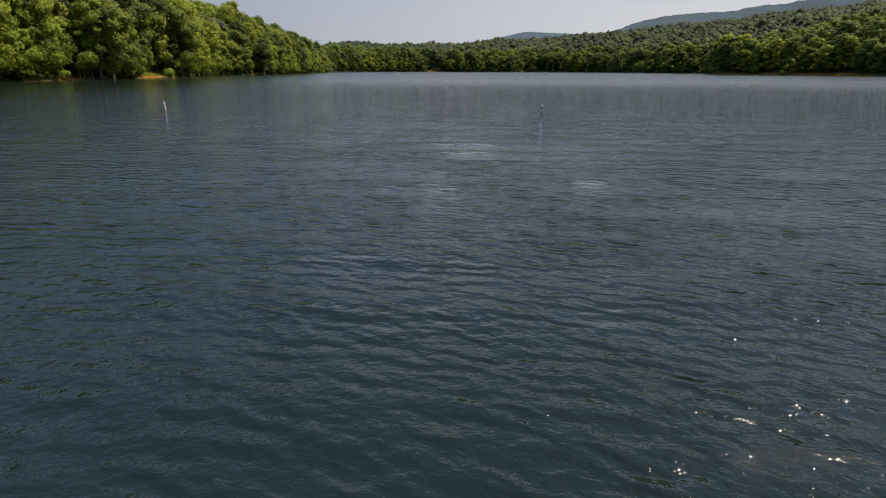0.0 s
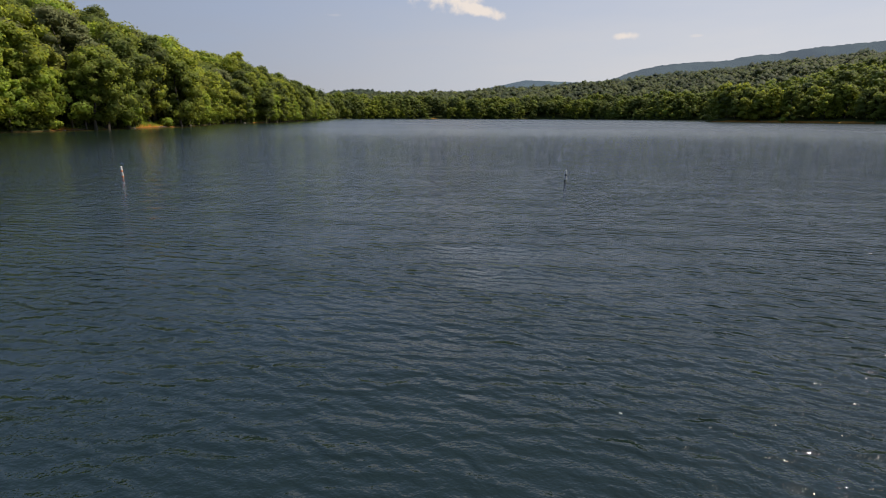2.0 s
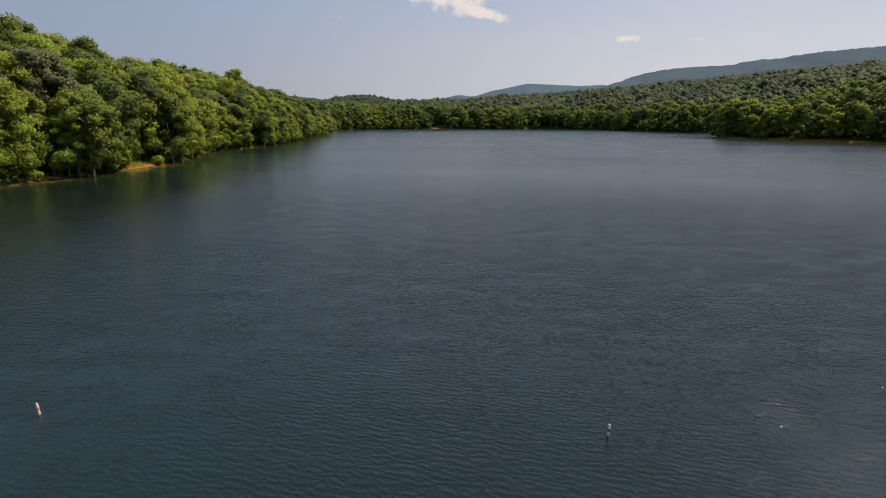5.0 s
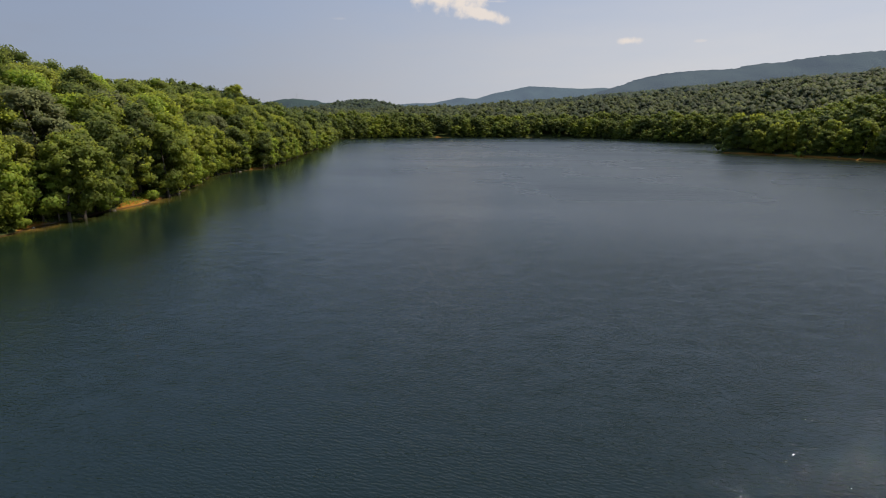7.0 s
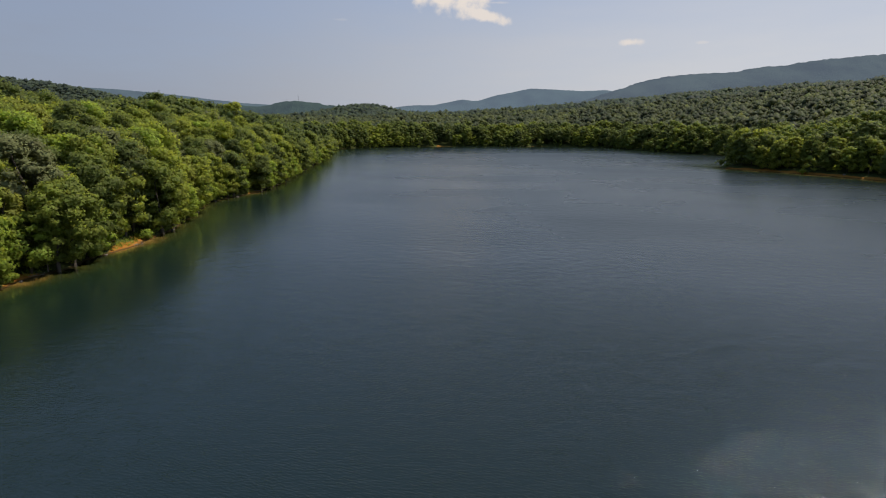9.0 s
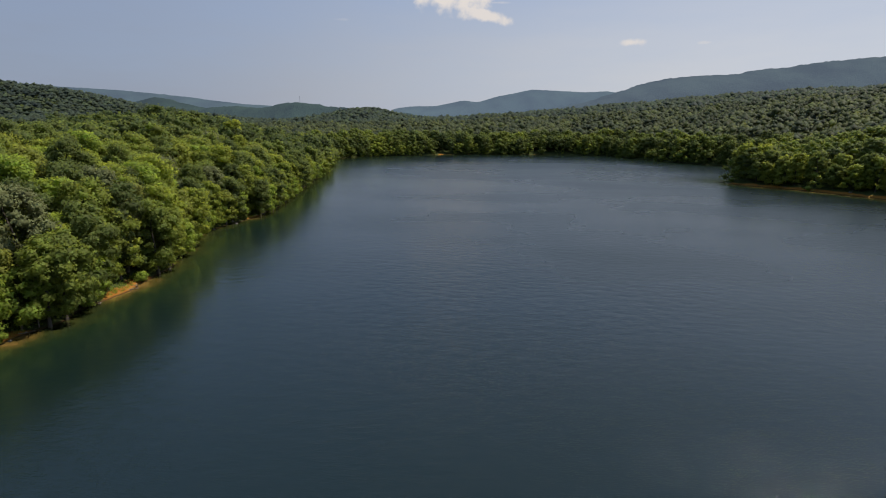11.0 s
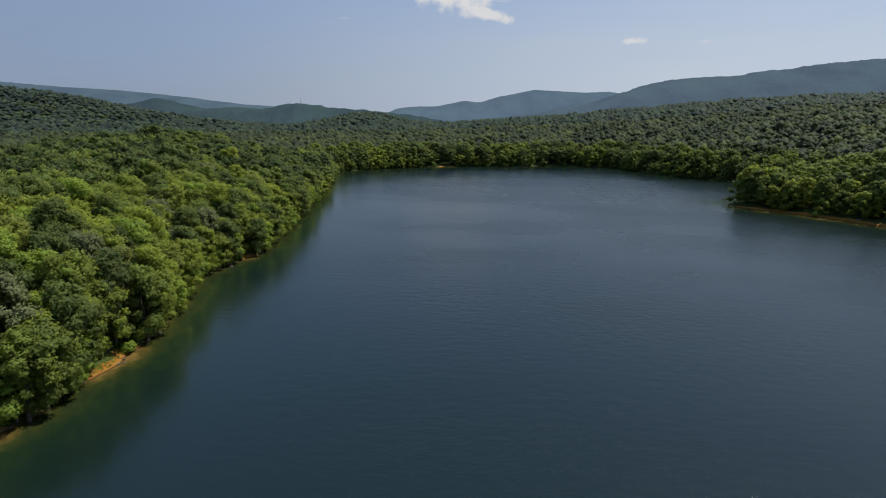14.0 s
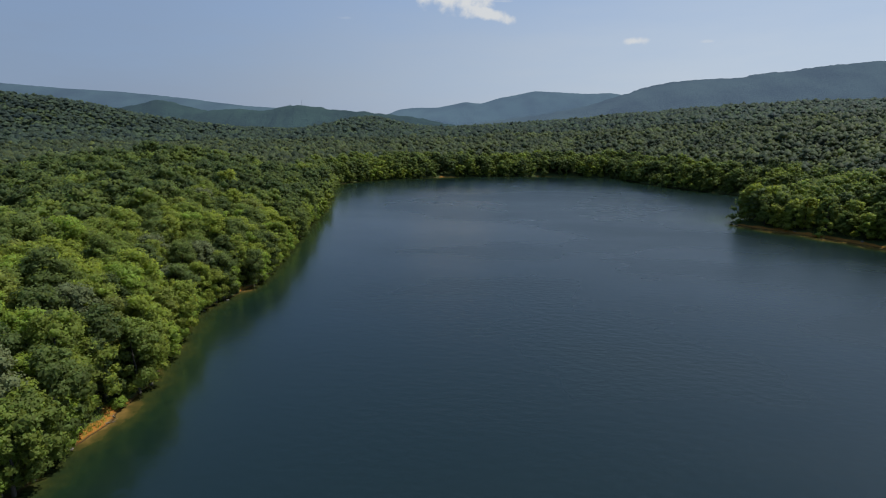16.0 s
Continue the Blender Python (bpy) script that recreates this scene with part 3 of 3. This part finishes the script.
EDGE_TREES = [
    (11, 13, 8.0, 0.6, 28, 2600, 0.45, MAT_LEAF, "shore tree with leafy boughs reaching down to the water"),
    (12, 10, 7.0, 0.4, 24, 2200, 0.42, MAT_BRIGHT, "young light green tree leaning over the waterline"),
    (13, 16, 8.5, 0.8, 30, 2800, 0.47, MAT_LEAF, "leafy shore tree with foliage down to the earth bank"),
    (14, 8, 6.5, 0.3, 22, 2000, 0.4, MAT_BRIGHT, "small bright yellow-green tree at the water's edge"),
]
rng = np.random.RandomState(77)


def spots(x0, x1, y0, y1, step, rng):
    gx, gy = np.meshgrid(np.arange(x0, x1, step), np.arange(y0, y1, step * 0.87))
    gx[1::2] += step / 2
    return (gx + rng.uniform(-0.36, 0.36, gx.shape) * step).ravel(), (gy + rng.uniform(-0.36, 0.36, gy.shape) * step).ravel()


BANK_BOX = (-135, -60, 66, 262)
x, y = spots(BANK_BOX[0], BANK_BOX[1], BANK_BOX[2], BANK_BOX[3], 6.9, rng)
d = inland(x, y)
ok = (d > 3.0 + 1.4 * np.clip(bareness(x, y), 0, 1)) & (d < 46)
order = np.argsort(d[ok])[:165]
NEAR = np.stack([x[ok], y[ok]], 1)[order]
NEAR_REACH = d[ok][order].max()


def plant(protos, kinds, k, px, py, size, turn, tall, **extra):
    dd = inland(np.array([px]), np.array([py]))
    pz = float(height(np.array([px]), np.array([py]), dd)[0])
    m = drop_in(px, py, pz - 0.05, size, turn, tall)
    if k not in protos:
        protos[k] = make_tree(*kinds[k], **extra)
        protos[k].matrix_basis = m
        return protos[k]
    ob = copy_thing(protos[k], Matrix())
    ob.matrix_basis = m
    return ob


protos = {}
for (px, py), dd in zip(NEAR, d[ok][order]):
    if math.hypot(px + 73.5, py - 106.5) < 4.0:
        continue
    k = int(rng.choice(6, p=(0.19, 0.17, 0.17, 0.17, 0.03, 0.27) if dd < 9 else (0.23, 0.21, 0.20, 0.21, 0.04, 0.11)))
    size = rng.uniform(0.58, 0.78) if dd < 7 else rng.uniform(0.72, 0.92)
    if 115 < py < 150 and dd < 34:
        size += 0.02
    plant(protos, BANK_TREES, k, px, py, size, rng.uniform(0, 360), rng.uniform(0.9, 1.08))
plant(protos, BANK_TREES, 4, -73.5, 106.5, 1.0, 40, 0.95)
plant(protos, BANK_TREES, 4, -74.0, 146.0, 0.7, 140, 1.0)
plant(protos, BANK_TREES, 4, -80.5, 171.0, 0.72, 240, 1.0)
tall_tree = make_tree(31, 19, 8.5, 4.0, 30, 2600, 0.55, MAT_LEAF, "tall green tree standing above the skyline of the wooded bank")
tall_tree.matrix_basis = pose(-108.0, 270.0, 13.2)
# the waterline's own trees
protos = {}
walkers = []
for (ax, ay), (bx, by) in zip(OUTLINE, np.roll(OUTLINE, -1, 0)):
    if ax < -55 and 60 < ay < 330:
        n = math.hypot(bx - ax, by - ay)
        walkers.append((n, ax, ay, bx, by))
run = 0.0
for n, ax, ay, bx, by in walkers:
    while run < n:
        s = run / n
        off = rng.uniform(-0.9, 1.8)
        nx, ny = (by - ay) / n, -(bx - ax) / n
        px, py = ax + (bx - ax) * s, ay + (by - ay) * s
        if inland(np.array([px + nx * 5]), np.array([py + ny * 5]))[0] < 0:
            nx, ny = -nx, -ny
        bare_here = float(bareness(px, py))
        if bare_here > 0.3:
            off = 3.1 + rng.uniform(0, 1.5)
        plant(protos, EDGE_TREES, int(rng.choice(4, p=(0.29, 0.27, 0.28, 0.16))), px + nx * off, py + ny * off, rng.uniform(0.75, 1.2), rng.uniform(0, 360), 1.0, group="trees at the waterline")
        run += rng.uniform(2.8, 4.8)
    run -= n

for px, py, k, size in ((-68.2, 99.2, 1, 1.0), (-68.4, 103.4, 3, 1.1), (-67.4, 109.2, 1, 0.95), (-67.2, 112.8, 3, 1.15), (-69.4, 92.6, 1, 1.1)):
    plant(protos, EDGE_TREES, k, px, py, size, 40 * px, 1.0, group="trees at the waterline")

# trees along the edge of the wooded point across the lake
POINT_TREES = [
    (21, 16, 11.0, 0.5, 30, 1500, 0.8, MAT_LEAF, "round-crowned broadleaf tree on the low wooded point"),
    (22, 18, 11.5, 0.5, 30, 1500, 0.8, MAT_LEAF, "tall broadleaf tree with a domed crown on the low wooded point"),
    (23, 13, 9.5, 0.2, 24, 1300, 0.75, MAT_LEAF, "small broadleaf tree leaning over the water at the wooded point"),
]
protos = {}
x, y = spots(136, 214, 262, 372, 7.0, rng)
d = inland(x, y)
ok = (d > 2.2) & (d < 11.5)
order = np.argsort(d[ok])[:46]
POINT = np.stack([x[ok], y[ok]], 1)[order]
POINT_REACH = d[ok][order].max()
for (px, py), dd in zip(POINT, d[ok][order]):
    plant(protos, POINT_TREES, 2 if dd < 5.0 else int(rng.randint(2)), px, py, rng.uniform(0.85, 1.12), rng.uniform(0, 360), rng.uniform(0.9, 1.08), group="trees on the wooded point")

# ---- woods: too many to count ----
def woods(name, label, x, y, d, protos, sizes, rng, mat, base_tone=0.45, spread=0.22):
    """One mesh of many crowns; their tone runs from darker (0) to lighter (0.75) greens."""
    z = height(x, y, d)
    vs, fs, ns, ts, base = [], [], [], [], 0
    tone = base_tone + 0.2 * waves(x, y, 83, 60, 3) + rng.uniform(-spread, spread, len(x))
    for i in range(len(x)):
        v, f, n = protos[rng.randint(len(protos))]
        a, s, t = rng.uniform(0, 6.283), rng.uniform(*sizes), rng.uniform(0.9, 1.08)
        ca, sa = math.cos(a) * s, math.sin(a) * s
        vs.append(np.stack([v[:, 0] * ca - v[:, 1] * sa + x[i], v[:, 0] * sa + v[:, 1] * ca + y[i], v[:, 2] * s * t + z[i]], 1).astype(np.float32))
        ca, sa = math.cos(a), math.sin(a)
        ns.append(np.stack([n[:, 0] * ca - n[:, 1] * sa, n[:, 0] * sa + n[:, 1] * ca, n[:, 2]], 1).astype(np.float32))
        fs.append(f + base)
        ts.append(np.full(len(v), np.clip(tone[i], 0.02, 0.8), np.float32))
        base += len(v)
    ob = new(name, mesh_from(name, np.concatenate(vs), np.concatenate(fs), [mat], {"tint": np.concatenate(ts)}, True, np.concatenate(ns)))
    return tagged(ob, label, "woodland", kind="stuff")


def proto_set(seed, count, high, wide, low, lobes, leaves, size, core=0.72, plain=True, level=0.0):
    """Crowns to repeat; level turns their shading towards that of a closed canopy."""
    out = []
    for i in range(count):
        r = np.random.RandomState(seed + i)
        v, f, n = lobed_crown(r, high * r.uniform(0.9, 1.1), wide * r.uniform(0.85, 1.15), low, lobes, leaves, size, core, plain)
        n = n * (1 - level) + np.array((0, 0, level))
        out.append((v, f, n / np.maximum(np.linalg.norm(n, axis=1, keepdims=True), 1e-6)))
    return out


near_set = proto_set(200, 8, 18.5, 13.5, 4.0, 22, 430, 0.95)
far_set = proto_set(400, 8, 18, 27.0, 1.0, 3, 12, 2.8)


def in_view(x, y, reach):
    """A wide fan to the north of the lake's near end, well beyond what is seen."""
    return np.abs(np.degrees(np.arctan2(x, y + 40))) < reach


def fringe(step, rng):
    """Places for low trees right along the waterline."""
    px, py = [], []
    for (ax, ay), (bx, by) in zip(OUTLINE, np.roll(OUTLINE, -1, 0)):
        n = math.hypot(bx - ax, by - ay)
        for s in np.arange(rng.uniform(0, step), n, step):
            px.append(ax + (bx - ax) * s / n), py.append(ay + (by - ay) * s / n)
    px, py = np.array(px) + rng.uniform(-2.5, 2.5, len(px)), np.array(py) + rng.uniform(-2.5, 2.5, len(py))
    dd = inland(px, py)
    ok = (dd > -0.3) & (dd < 4) & ~((px < -60) & (py > 58) & (py < 332)) & ((bareness(px, py) < 0.35) | (px > 100)) & (py > 60)
    ok &= ~((px > 130) & (px < 215) & (py > 255) & (py < 372) & (dd < 1.6))
    return px[ok], py[ok], dd[ok]


edge_set = proto_set(500, 8, 11, 8.5, -0.6, 8, 110, 0.9)
x, y, d = fringe(1.7, rng)
low = np.random.RandomState(55)
bx, by = np.concatenate([OUTLINE[:, 0] + low.uniform(-4, 1, len(OUTLINE)) for _ in range(14)]), np.concatenate([OUTLINE[:, 1] + low.uniform(-4, 4, len(OUTLINE)) for _ in range(14)])
bd = inland(bx, by)
ok = (bd > 0.4) & (bd < 3.5) & (bx < -55) & (by > 60) & (by < 340) & (bareness(bx, by) < 0.3)
woods("bank_thicket", "low leafy bushes under the trees along the waterline", bx[ok], by[ok], bd[ok], edge_set, (0.16, 0.36), low, MAT_LEAF)
woods("shore_thicket", "low leafy trees and bushes fringing the far shore", x, y, d, edge_set, (0.5, 1.25), rng, MAT_LEAF)
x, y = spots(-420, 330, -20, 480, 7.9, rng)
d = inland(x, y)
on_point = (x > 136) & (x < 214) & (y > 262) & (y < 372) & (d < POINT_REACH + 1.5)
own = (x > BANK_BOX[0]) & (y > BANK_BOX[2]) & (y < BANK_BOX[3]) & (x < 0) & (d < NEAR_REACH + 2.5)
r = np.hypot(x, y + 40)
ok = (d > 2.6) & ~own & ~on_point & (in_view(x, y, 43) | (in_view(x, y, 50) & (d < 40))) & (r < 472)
# left greens darken with y, tinting in the duller light farther off
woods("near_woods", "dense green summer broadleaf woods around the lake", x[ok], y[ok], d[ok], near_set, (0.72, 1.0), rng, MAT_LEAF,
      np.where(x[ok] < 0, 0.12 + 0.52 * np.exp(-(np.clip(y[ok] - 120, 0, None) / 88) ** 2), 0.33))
x, y = spots(-190, 330, 380, 660, 7.8, rng)
d, r = inland(x, y), np.hypot(x, y + 40)
ok = (d > 2.0) & (d < 30) & (r >= 472) & ((bareness(x, y) < 0.35) | (d > 4.5))
woods("lakehead_woods", "tall green broadleaf trees lining the head of the lake", x[ok], y[ok], d[ok], near_set, (0.72, 1.0), rng, MAT_LEAF, 0.30)


mid_set = proto_set(600, 8, 17.5, 14.5, 5.0, 7, 42, 1.6, 0.85, level=0.35)
hill_set = proto_set(700, 8, 17.0, 19.0, 9.0, 2, 10, 2.4, 0.95, level=0.5)
x, y = spots(-640, 620, 300, 800, 8.5, rng)
d, r = inland(x, y), np.hypot(x, y + 40)
ok = (d > 29) & in_view(x, y, 42) & (r >= 472) & (r < 830)
# tone falls with range: the dimming of distance is put into the tint
woods("middle_woods", "green broadleaf woods covering the slopes behind the lake", x[ok], y[ok], d[ok], mid_set, (0.8, 1.0), rng, MAT_HAZED_SLOPE, 0.24 - 0.13 * (r[ok] - 472) / 358)
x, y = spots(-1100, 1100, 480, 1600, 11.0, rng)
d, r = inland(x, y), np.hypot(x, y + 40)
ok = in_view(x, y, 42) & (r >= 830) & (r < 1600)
# far crowns carry the haze of distance in their base colour
woods("far_woods", "distant green woods on the hills", x[ok], y[ok], d[ok], hill_set, (0.88, 1.06), rng, MAT_HAZED_HILL, 0.24, 0.14)
x, y = spots(-420, 420, -420, 140, 21.0, rng)
d, r = inland(x, y), np.hypot(x, y)
ok = (d > 4.0) & ~in_view(x, y, 50) & (r < 420)
woods("rear_woods", "green woods along the lake's near end", x[ok], y[ok], d[ok], far_set, (0.8, 1.1), rng, MAT_LEAF)

# ---- buoys ----
def ring_mesh(profile, sides=18):
    """A turned shape from (radius, height) pairs."""
    verts, faces = [], []
    for i, (r, z) in enumerate(profile):
        verts += [(r * math.cos(2 * math.pi * k / sides), r * math.sin(2 * math.pi * k / sides), z) for k in range(sides)]
        if i:
            o = (i - 1) * sides
            faces += [(o + k, o + (k + 1) % sides, o + sides + (k + 1) % sides, o + sides + k) for k in range(sides)]
    return np.array(verts), np.array(faces)


def turned(name, profile, mat, parent, label=""):
    v, f = ring_mesh(profile)
    return part(name, mesh_from(name, v, f, [mat], smooth=True), parent, label)


WHITE, ORANGE, DARK = paint("white_plastic", (0.66, 0.65, 0.62)), paint("orange_plastic", (0.75, 0.20, 0.05)), paint("dark_rubber", (0.03, 0.03, 0.03), 0.7)


def buoy(label, band, place, lean):
    root = tagged(new("marker_buoy"), label, "buoy", "marker buoys on the lake")
    turned("body", [(0.0, -0.35), (0.05, -0.34), (0.062, -0.3), (0.062, 0.33), (0.055, 0.345), (0.0, 0.35)], WHITE, root)
    turned("band", [(0.060, 0.20), (0.0645, 0.202), (0.0645, 0.272), (0.060, 0.274)], band, root)
    turned("lower_band", [(0.060, 0.0), (0.0645, 0.002), (0.0645, 0.05), (0.060, 0.052)], band, root)
    turned("cap", [(0.0, 0.425), (0.035, 0.42), (0.05, 0.40), (0.052, 0.36), (0.045, 0.345), (0.0, 0.342)], WHITE, root, "white rounded cap")
    turned("collar", [(0.061, -0.03), (0.085, -0.025), (0.085, 0.0), (0.061, 0.004)], DARK, root, "dark rubber collar at the waterline")
    root.matrix_basis = pose(*place, lean[0], lean[1], 0) @ Matrix.Diagonal((0.74, 0.74, 1.15, 1))
    return root


buoy("white marker buoy with orange bands floating upright", ORANGE, (BUOY_L[0], BUOY_L[1], -0.03), (2, -3))
buoy("white marker buoy with dark bands floating upright", DARK, (BUOY_R[0], BUOY_R[1], 0.0), (-2, 4))


# ---- along the bank ----
def on_ground(x, y):
    d = inland(np.array([x]), np.array([y]))
    return float(height(np.array([x]), np.array([y]), d)[0])


def shrub(label, x, y, high, wide, seed, leaf):
    rng = np.random.RandomState(seed)
    root = tagged(new("shrub"), label, "shrub", "shrubs on the bank")
    v, f = branching(rng, high * 0.6, 0.035, 6, wide * 0.35, 0.1, 5)
    part("stems", mesh_from("stems", v, f, [MAT_BARK], smooth=True), root)
    v, f, n = lobed_crown(rng, high, wide, 0.05, 14, 1100, 0.26)
    part("crown", mesh_from("crown", v, f, [leaf], smooth=True, normals=n), root)
    root.matrix_basis = pose(x, y, on_ground(x, y) - 0.03)
    return root


shrub("round bright green shrub alone on the orange earth bank", -66.3, 126.7, 1.7, 2.8, 601, MAT_BRIGHT)
for i, (x, y, h, w) in enumerate(((-67.6, 116.5, 1.5, 2.4), (-68.2, 118.9, 1.2, 2.0), (-68.3, 94.6, 1.3, 2.2), (-69.2, 100.8, 1.8, 2.6), (-69.0, 122.0, 1.6, 2.6), (-68.8, 133.2, 1.9, 2.8),
                                  (-74.2, 196.5, 1.6, 2.4), (-73.6, 206.6, 1.7, 2.6), (-70.3, 141.5, 1.4, 2.4), (-78.4, 178.0, 1.5, 2.4), (-67.4, 110.8, 1.4, 2.2))):
    shrub("low leafy green shrub at the lake's edge", x, y, h, w, 610 + i, MAT_BRIGHT if i % 3 else MAT_LEAF)


def driftwood(x, y, long, turn, seed, tilt=2.0):
    """A bleached fallen branch with side twigs."""
    rng = np.random.RandomState(seed)
    pts = [np.array((long * (u - 0.5), rng.uniform(-0.12, 0.12), 0.05 + rng.uniform(0, 0.06))) for u in np.linspace(0, 1, 6)]
    verts, faces = tube(pts, np.linspace(0.10, 0.035, 6), 7)
    for k in range(3):
        a = pts[2 + k]
        side = -1 if k % 2 else 1
        v, f = tube([a, a + np.array((0.35, side * 0.3, 0.12)), a + np.array((0.75, side * rng.uniform(0.4, 0.8), 0.25))], [0.05, 0.035, 0.015], 5)
        faces += [tuple(i + len(verts) for i in g) for g in f]
        verts += v
    ob = new("driftwood", mesh_from("driftwood", np.array(verts), np.array(faces), [MAT_DEAD], smooth=True))
    ob.matrix_basis = pose(x, y, max(0.0, on_ground(x, y)) + 0.02, 0, tilt, turn)
    return tagged(ob, "bleached grey driftwood branch lying at the waterline", "driftwood", "driftwood on the shore")


driftwood(-64.9, 121.4, 2.6, 35, 1)
driftwood(-65.4, 123.6, 1.4, 150, 2)
driftwood(-67.6, 135.2, 2.8, 70, 3)
driftwood(-67.3, 99.0, 2.2, 60, 4)
driftwood(-73.0, 203.5, 2.4, 40, 5)


def snag(x, y, high, seed, lean):
    """A dead standing trunk with bare limbs."""
    rng = np.random.RandomState(seed)
    root = tagged(new("dead_tree"), "bare grey dead tree standing among the shore trees", "dead tree", "dead trees on the bank")
    v, f = branching(rng, high, 0.09, 0, 1)
    part("trunk", mesh_from("trunk", v, f, [MAT_DEAD], smooth=True), root)
    for k in range(7):
        u = 0.35 + 0.6 * k / 7
        a, out = k * 2.3 + rng.uniform(-0.4, 0.4), rng.uniform(1.2, 2.6) * (1.2 - 0.6 * u)
        base = np.array((0, 0, high * u))
        tip = base + np.array((math.cos(a) * out, math.sin(a) * out, out * rng.uniform(0.2, 0.9)))
        v, f = tube([base, (base + tip) / 2 + np.array((0, 0, -0.1)), tip], [0.055, 0.035, 0.012], 5)
        part("limb", mesh_from("limb", np.array(v), np.array(f), [MAT_DEAD], smooth=True), root)
    root.matrix_basis = pose(x, y, on_ground(x, y), *lean, 0)
    return root


snag(-67.0, 101.2, 8.0, 1, (-4, 6))
snag(-67.1, 105.6, 6.5, 2, (5, 9))
snag(-66.3, 114.6, 5.5, 3, (2, 12))


def boulder(x, y, size, seed):
    rng = np.random.RandomState(seed)
    bm = bmesh.new()
    bmesh.ops.create_icosphere(bm, subdivisions=2, radius=size)
    for v in bm.verts:
        v.co = Vector((v.co.x * 1.2, v.co.y * 0.9, v.co.z * 0.6)) * (1 + 0.22 * noise.noise(v.co * (1.3 / size) + Vector((seed, 0, 0))))
    me = bpy.data.meshes.new("boulder")
    bm.to_mesh(me)
    bm.free()
    me.materials.append(MAT_STONE)
    ob = new("boulder", me)
    ob.matrix_basis = pose(x, y, max(on_ground(x, y), 0) + 0.12 * size, 0, 0, rng.uniform(0, 360))
    return tagged(ob, "weathered pale grey boulder at the waterline", "boulder", "boulders on the shore")


MAT_STONE = bark_material("weathered_stone", (0.07, 0.06, 0.05), (0.19, 0.17, 0.14))
for i, (x, y, r) in enumerate(((-66.3, 105.4, 0.35), (-65.7, 113.4, 0.3), (-66.0, 136.6, 0.4), (-74.0, 190.0, 0.45), (-72.4, 208.0, 0.4), (172.5, 313.0, 0.6), (164.0, 321.5, 0.5),
                               (182.5, 299.0, 0.7), (186.0, 514.0, 0.9), (-67.4, 96.0, 0.3), (-76.4, 180.0, 0.4))):
    boulder(x, y, r, 40 + i)


# ---- the mast on the far hill ----
def mast(x, y, z, high):
    root = tagged(new("radio_mast"), "thin grey lattice radio mast on a far wooded hilltop", "radio mast")
    steel = paint("galvanised_steel", (0.42, 0.43, 0.44), 0.5, 0.6)
    for k in range(3):
        a = k * 2.094
        v, f = tube([np.array((1.3 * math.cos(a), 1.3 * math.sin(a), 0.0)), np.array((0.5 * math.cos(a), 0.5 * math.sin(a), high))], [0.22, 0.14], 5)
        part("leg", mesh_from("leg", np.array(v), np.array(f), [steel]), root)
    for k in range(12):
        u = (k + 0.5) / 12
        w = 1.3 - 0.8 * u
        v, f = tube([np.array((w * math.cos(a), w * math.sin(a), high * u)) for a in (0, 2.094, 4.189, 6.283)], [0.09] * 4, 4)
        part("brace", mesh_from("brace", np.array(v), np.array(f), [steel]), root)
    root.matrix_basis = pose(x, y, z)


mast(-872, 2800, 106, 34)
mast(-935, 2810, 98, 22)


# ---- grass on the open bank ----
rng = np.random.RandomState(91)
vs, fs, base = [], [], 0
for cx, cy, reach in OPEN[:4]:
    for _ in range(260):
        px, py = cx + rng.normal() * reach * 0.6, cy + rng.normal() * reach * 0.8
        dd = float(inland(np.array([px]), np.array([py]))[0])
        if not 0.7 < dd < 5:
            continue
        z0 = on_ground(px, py)
        for _ in range(5):
            a, h = rng.uniform(0, 6.283), rng.uniform(0.2, 0.55)
            bx, by = px + rng.uniform(-0.2, 0.2), py + rng.uniform(-0.2, 0.2)
            lx, ly = math.cos(a) * h * 0.5, math.sin(a) * h * 0.5
            w = (-math.sin(a) * 0.035, math.cos(a) * 0.035)
            vs += [(bx - w[0], by - w[1], z0 - 0.02), (bx + w[0], by + w[1], z0 - 0.02), (bx + lx, by + ly, z0 + h)]
            fs.append((base, base + 1, base + 2))
            base += 3
tagged(new("bank_grass", mesh_from("bank_grass", np.array(vs), np.array(fs), [MAT_BRIGHT])), "yellow-green grass tufts on the bare earth bank", "grass", kind="stuff")
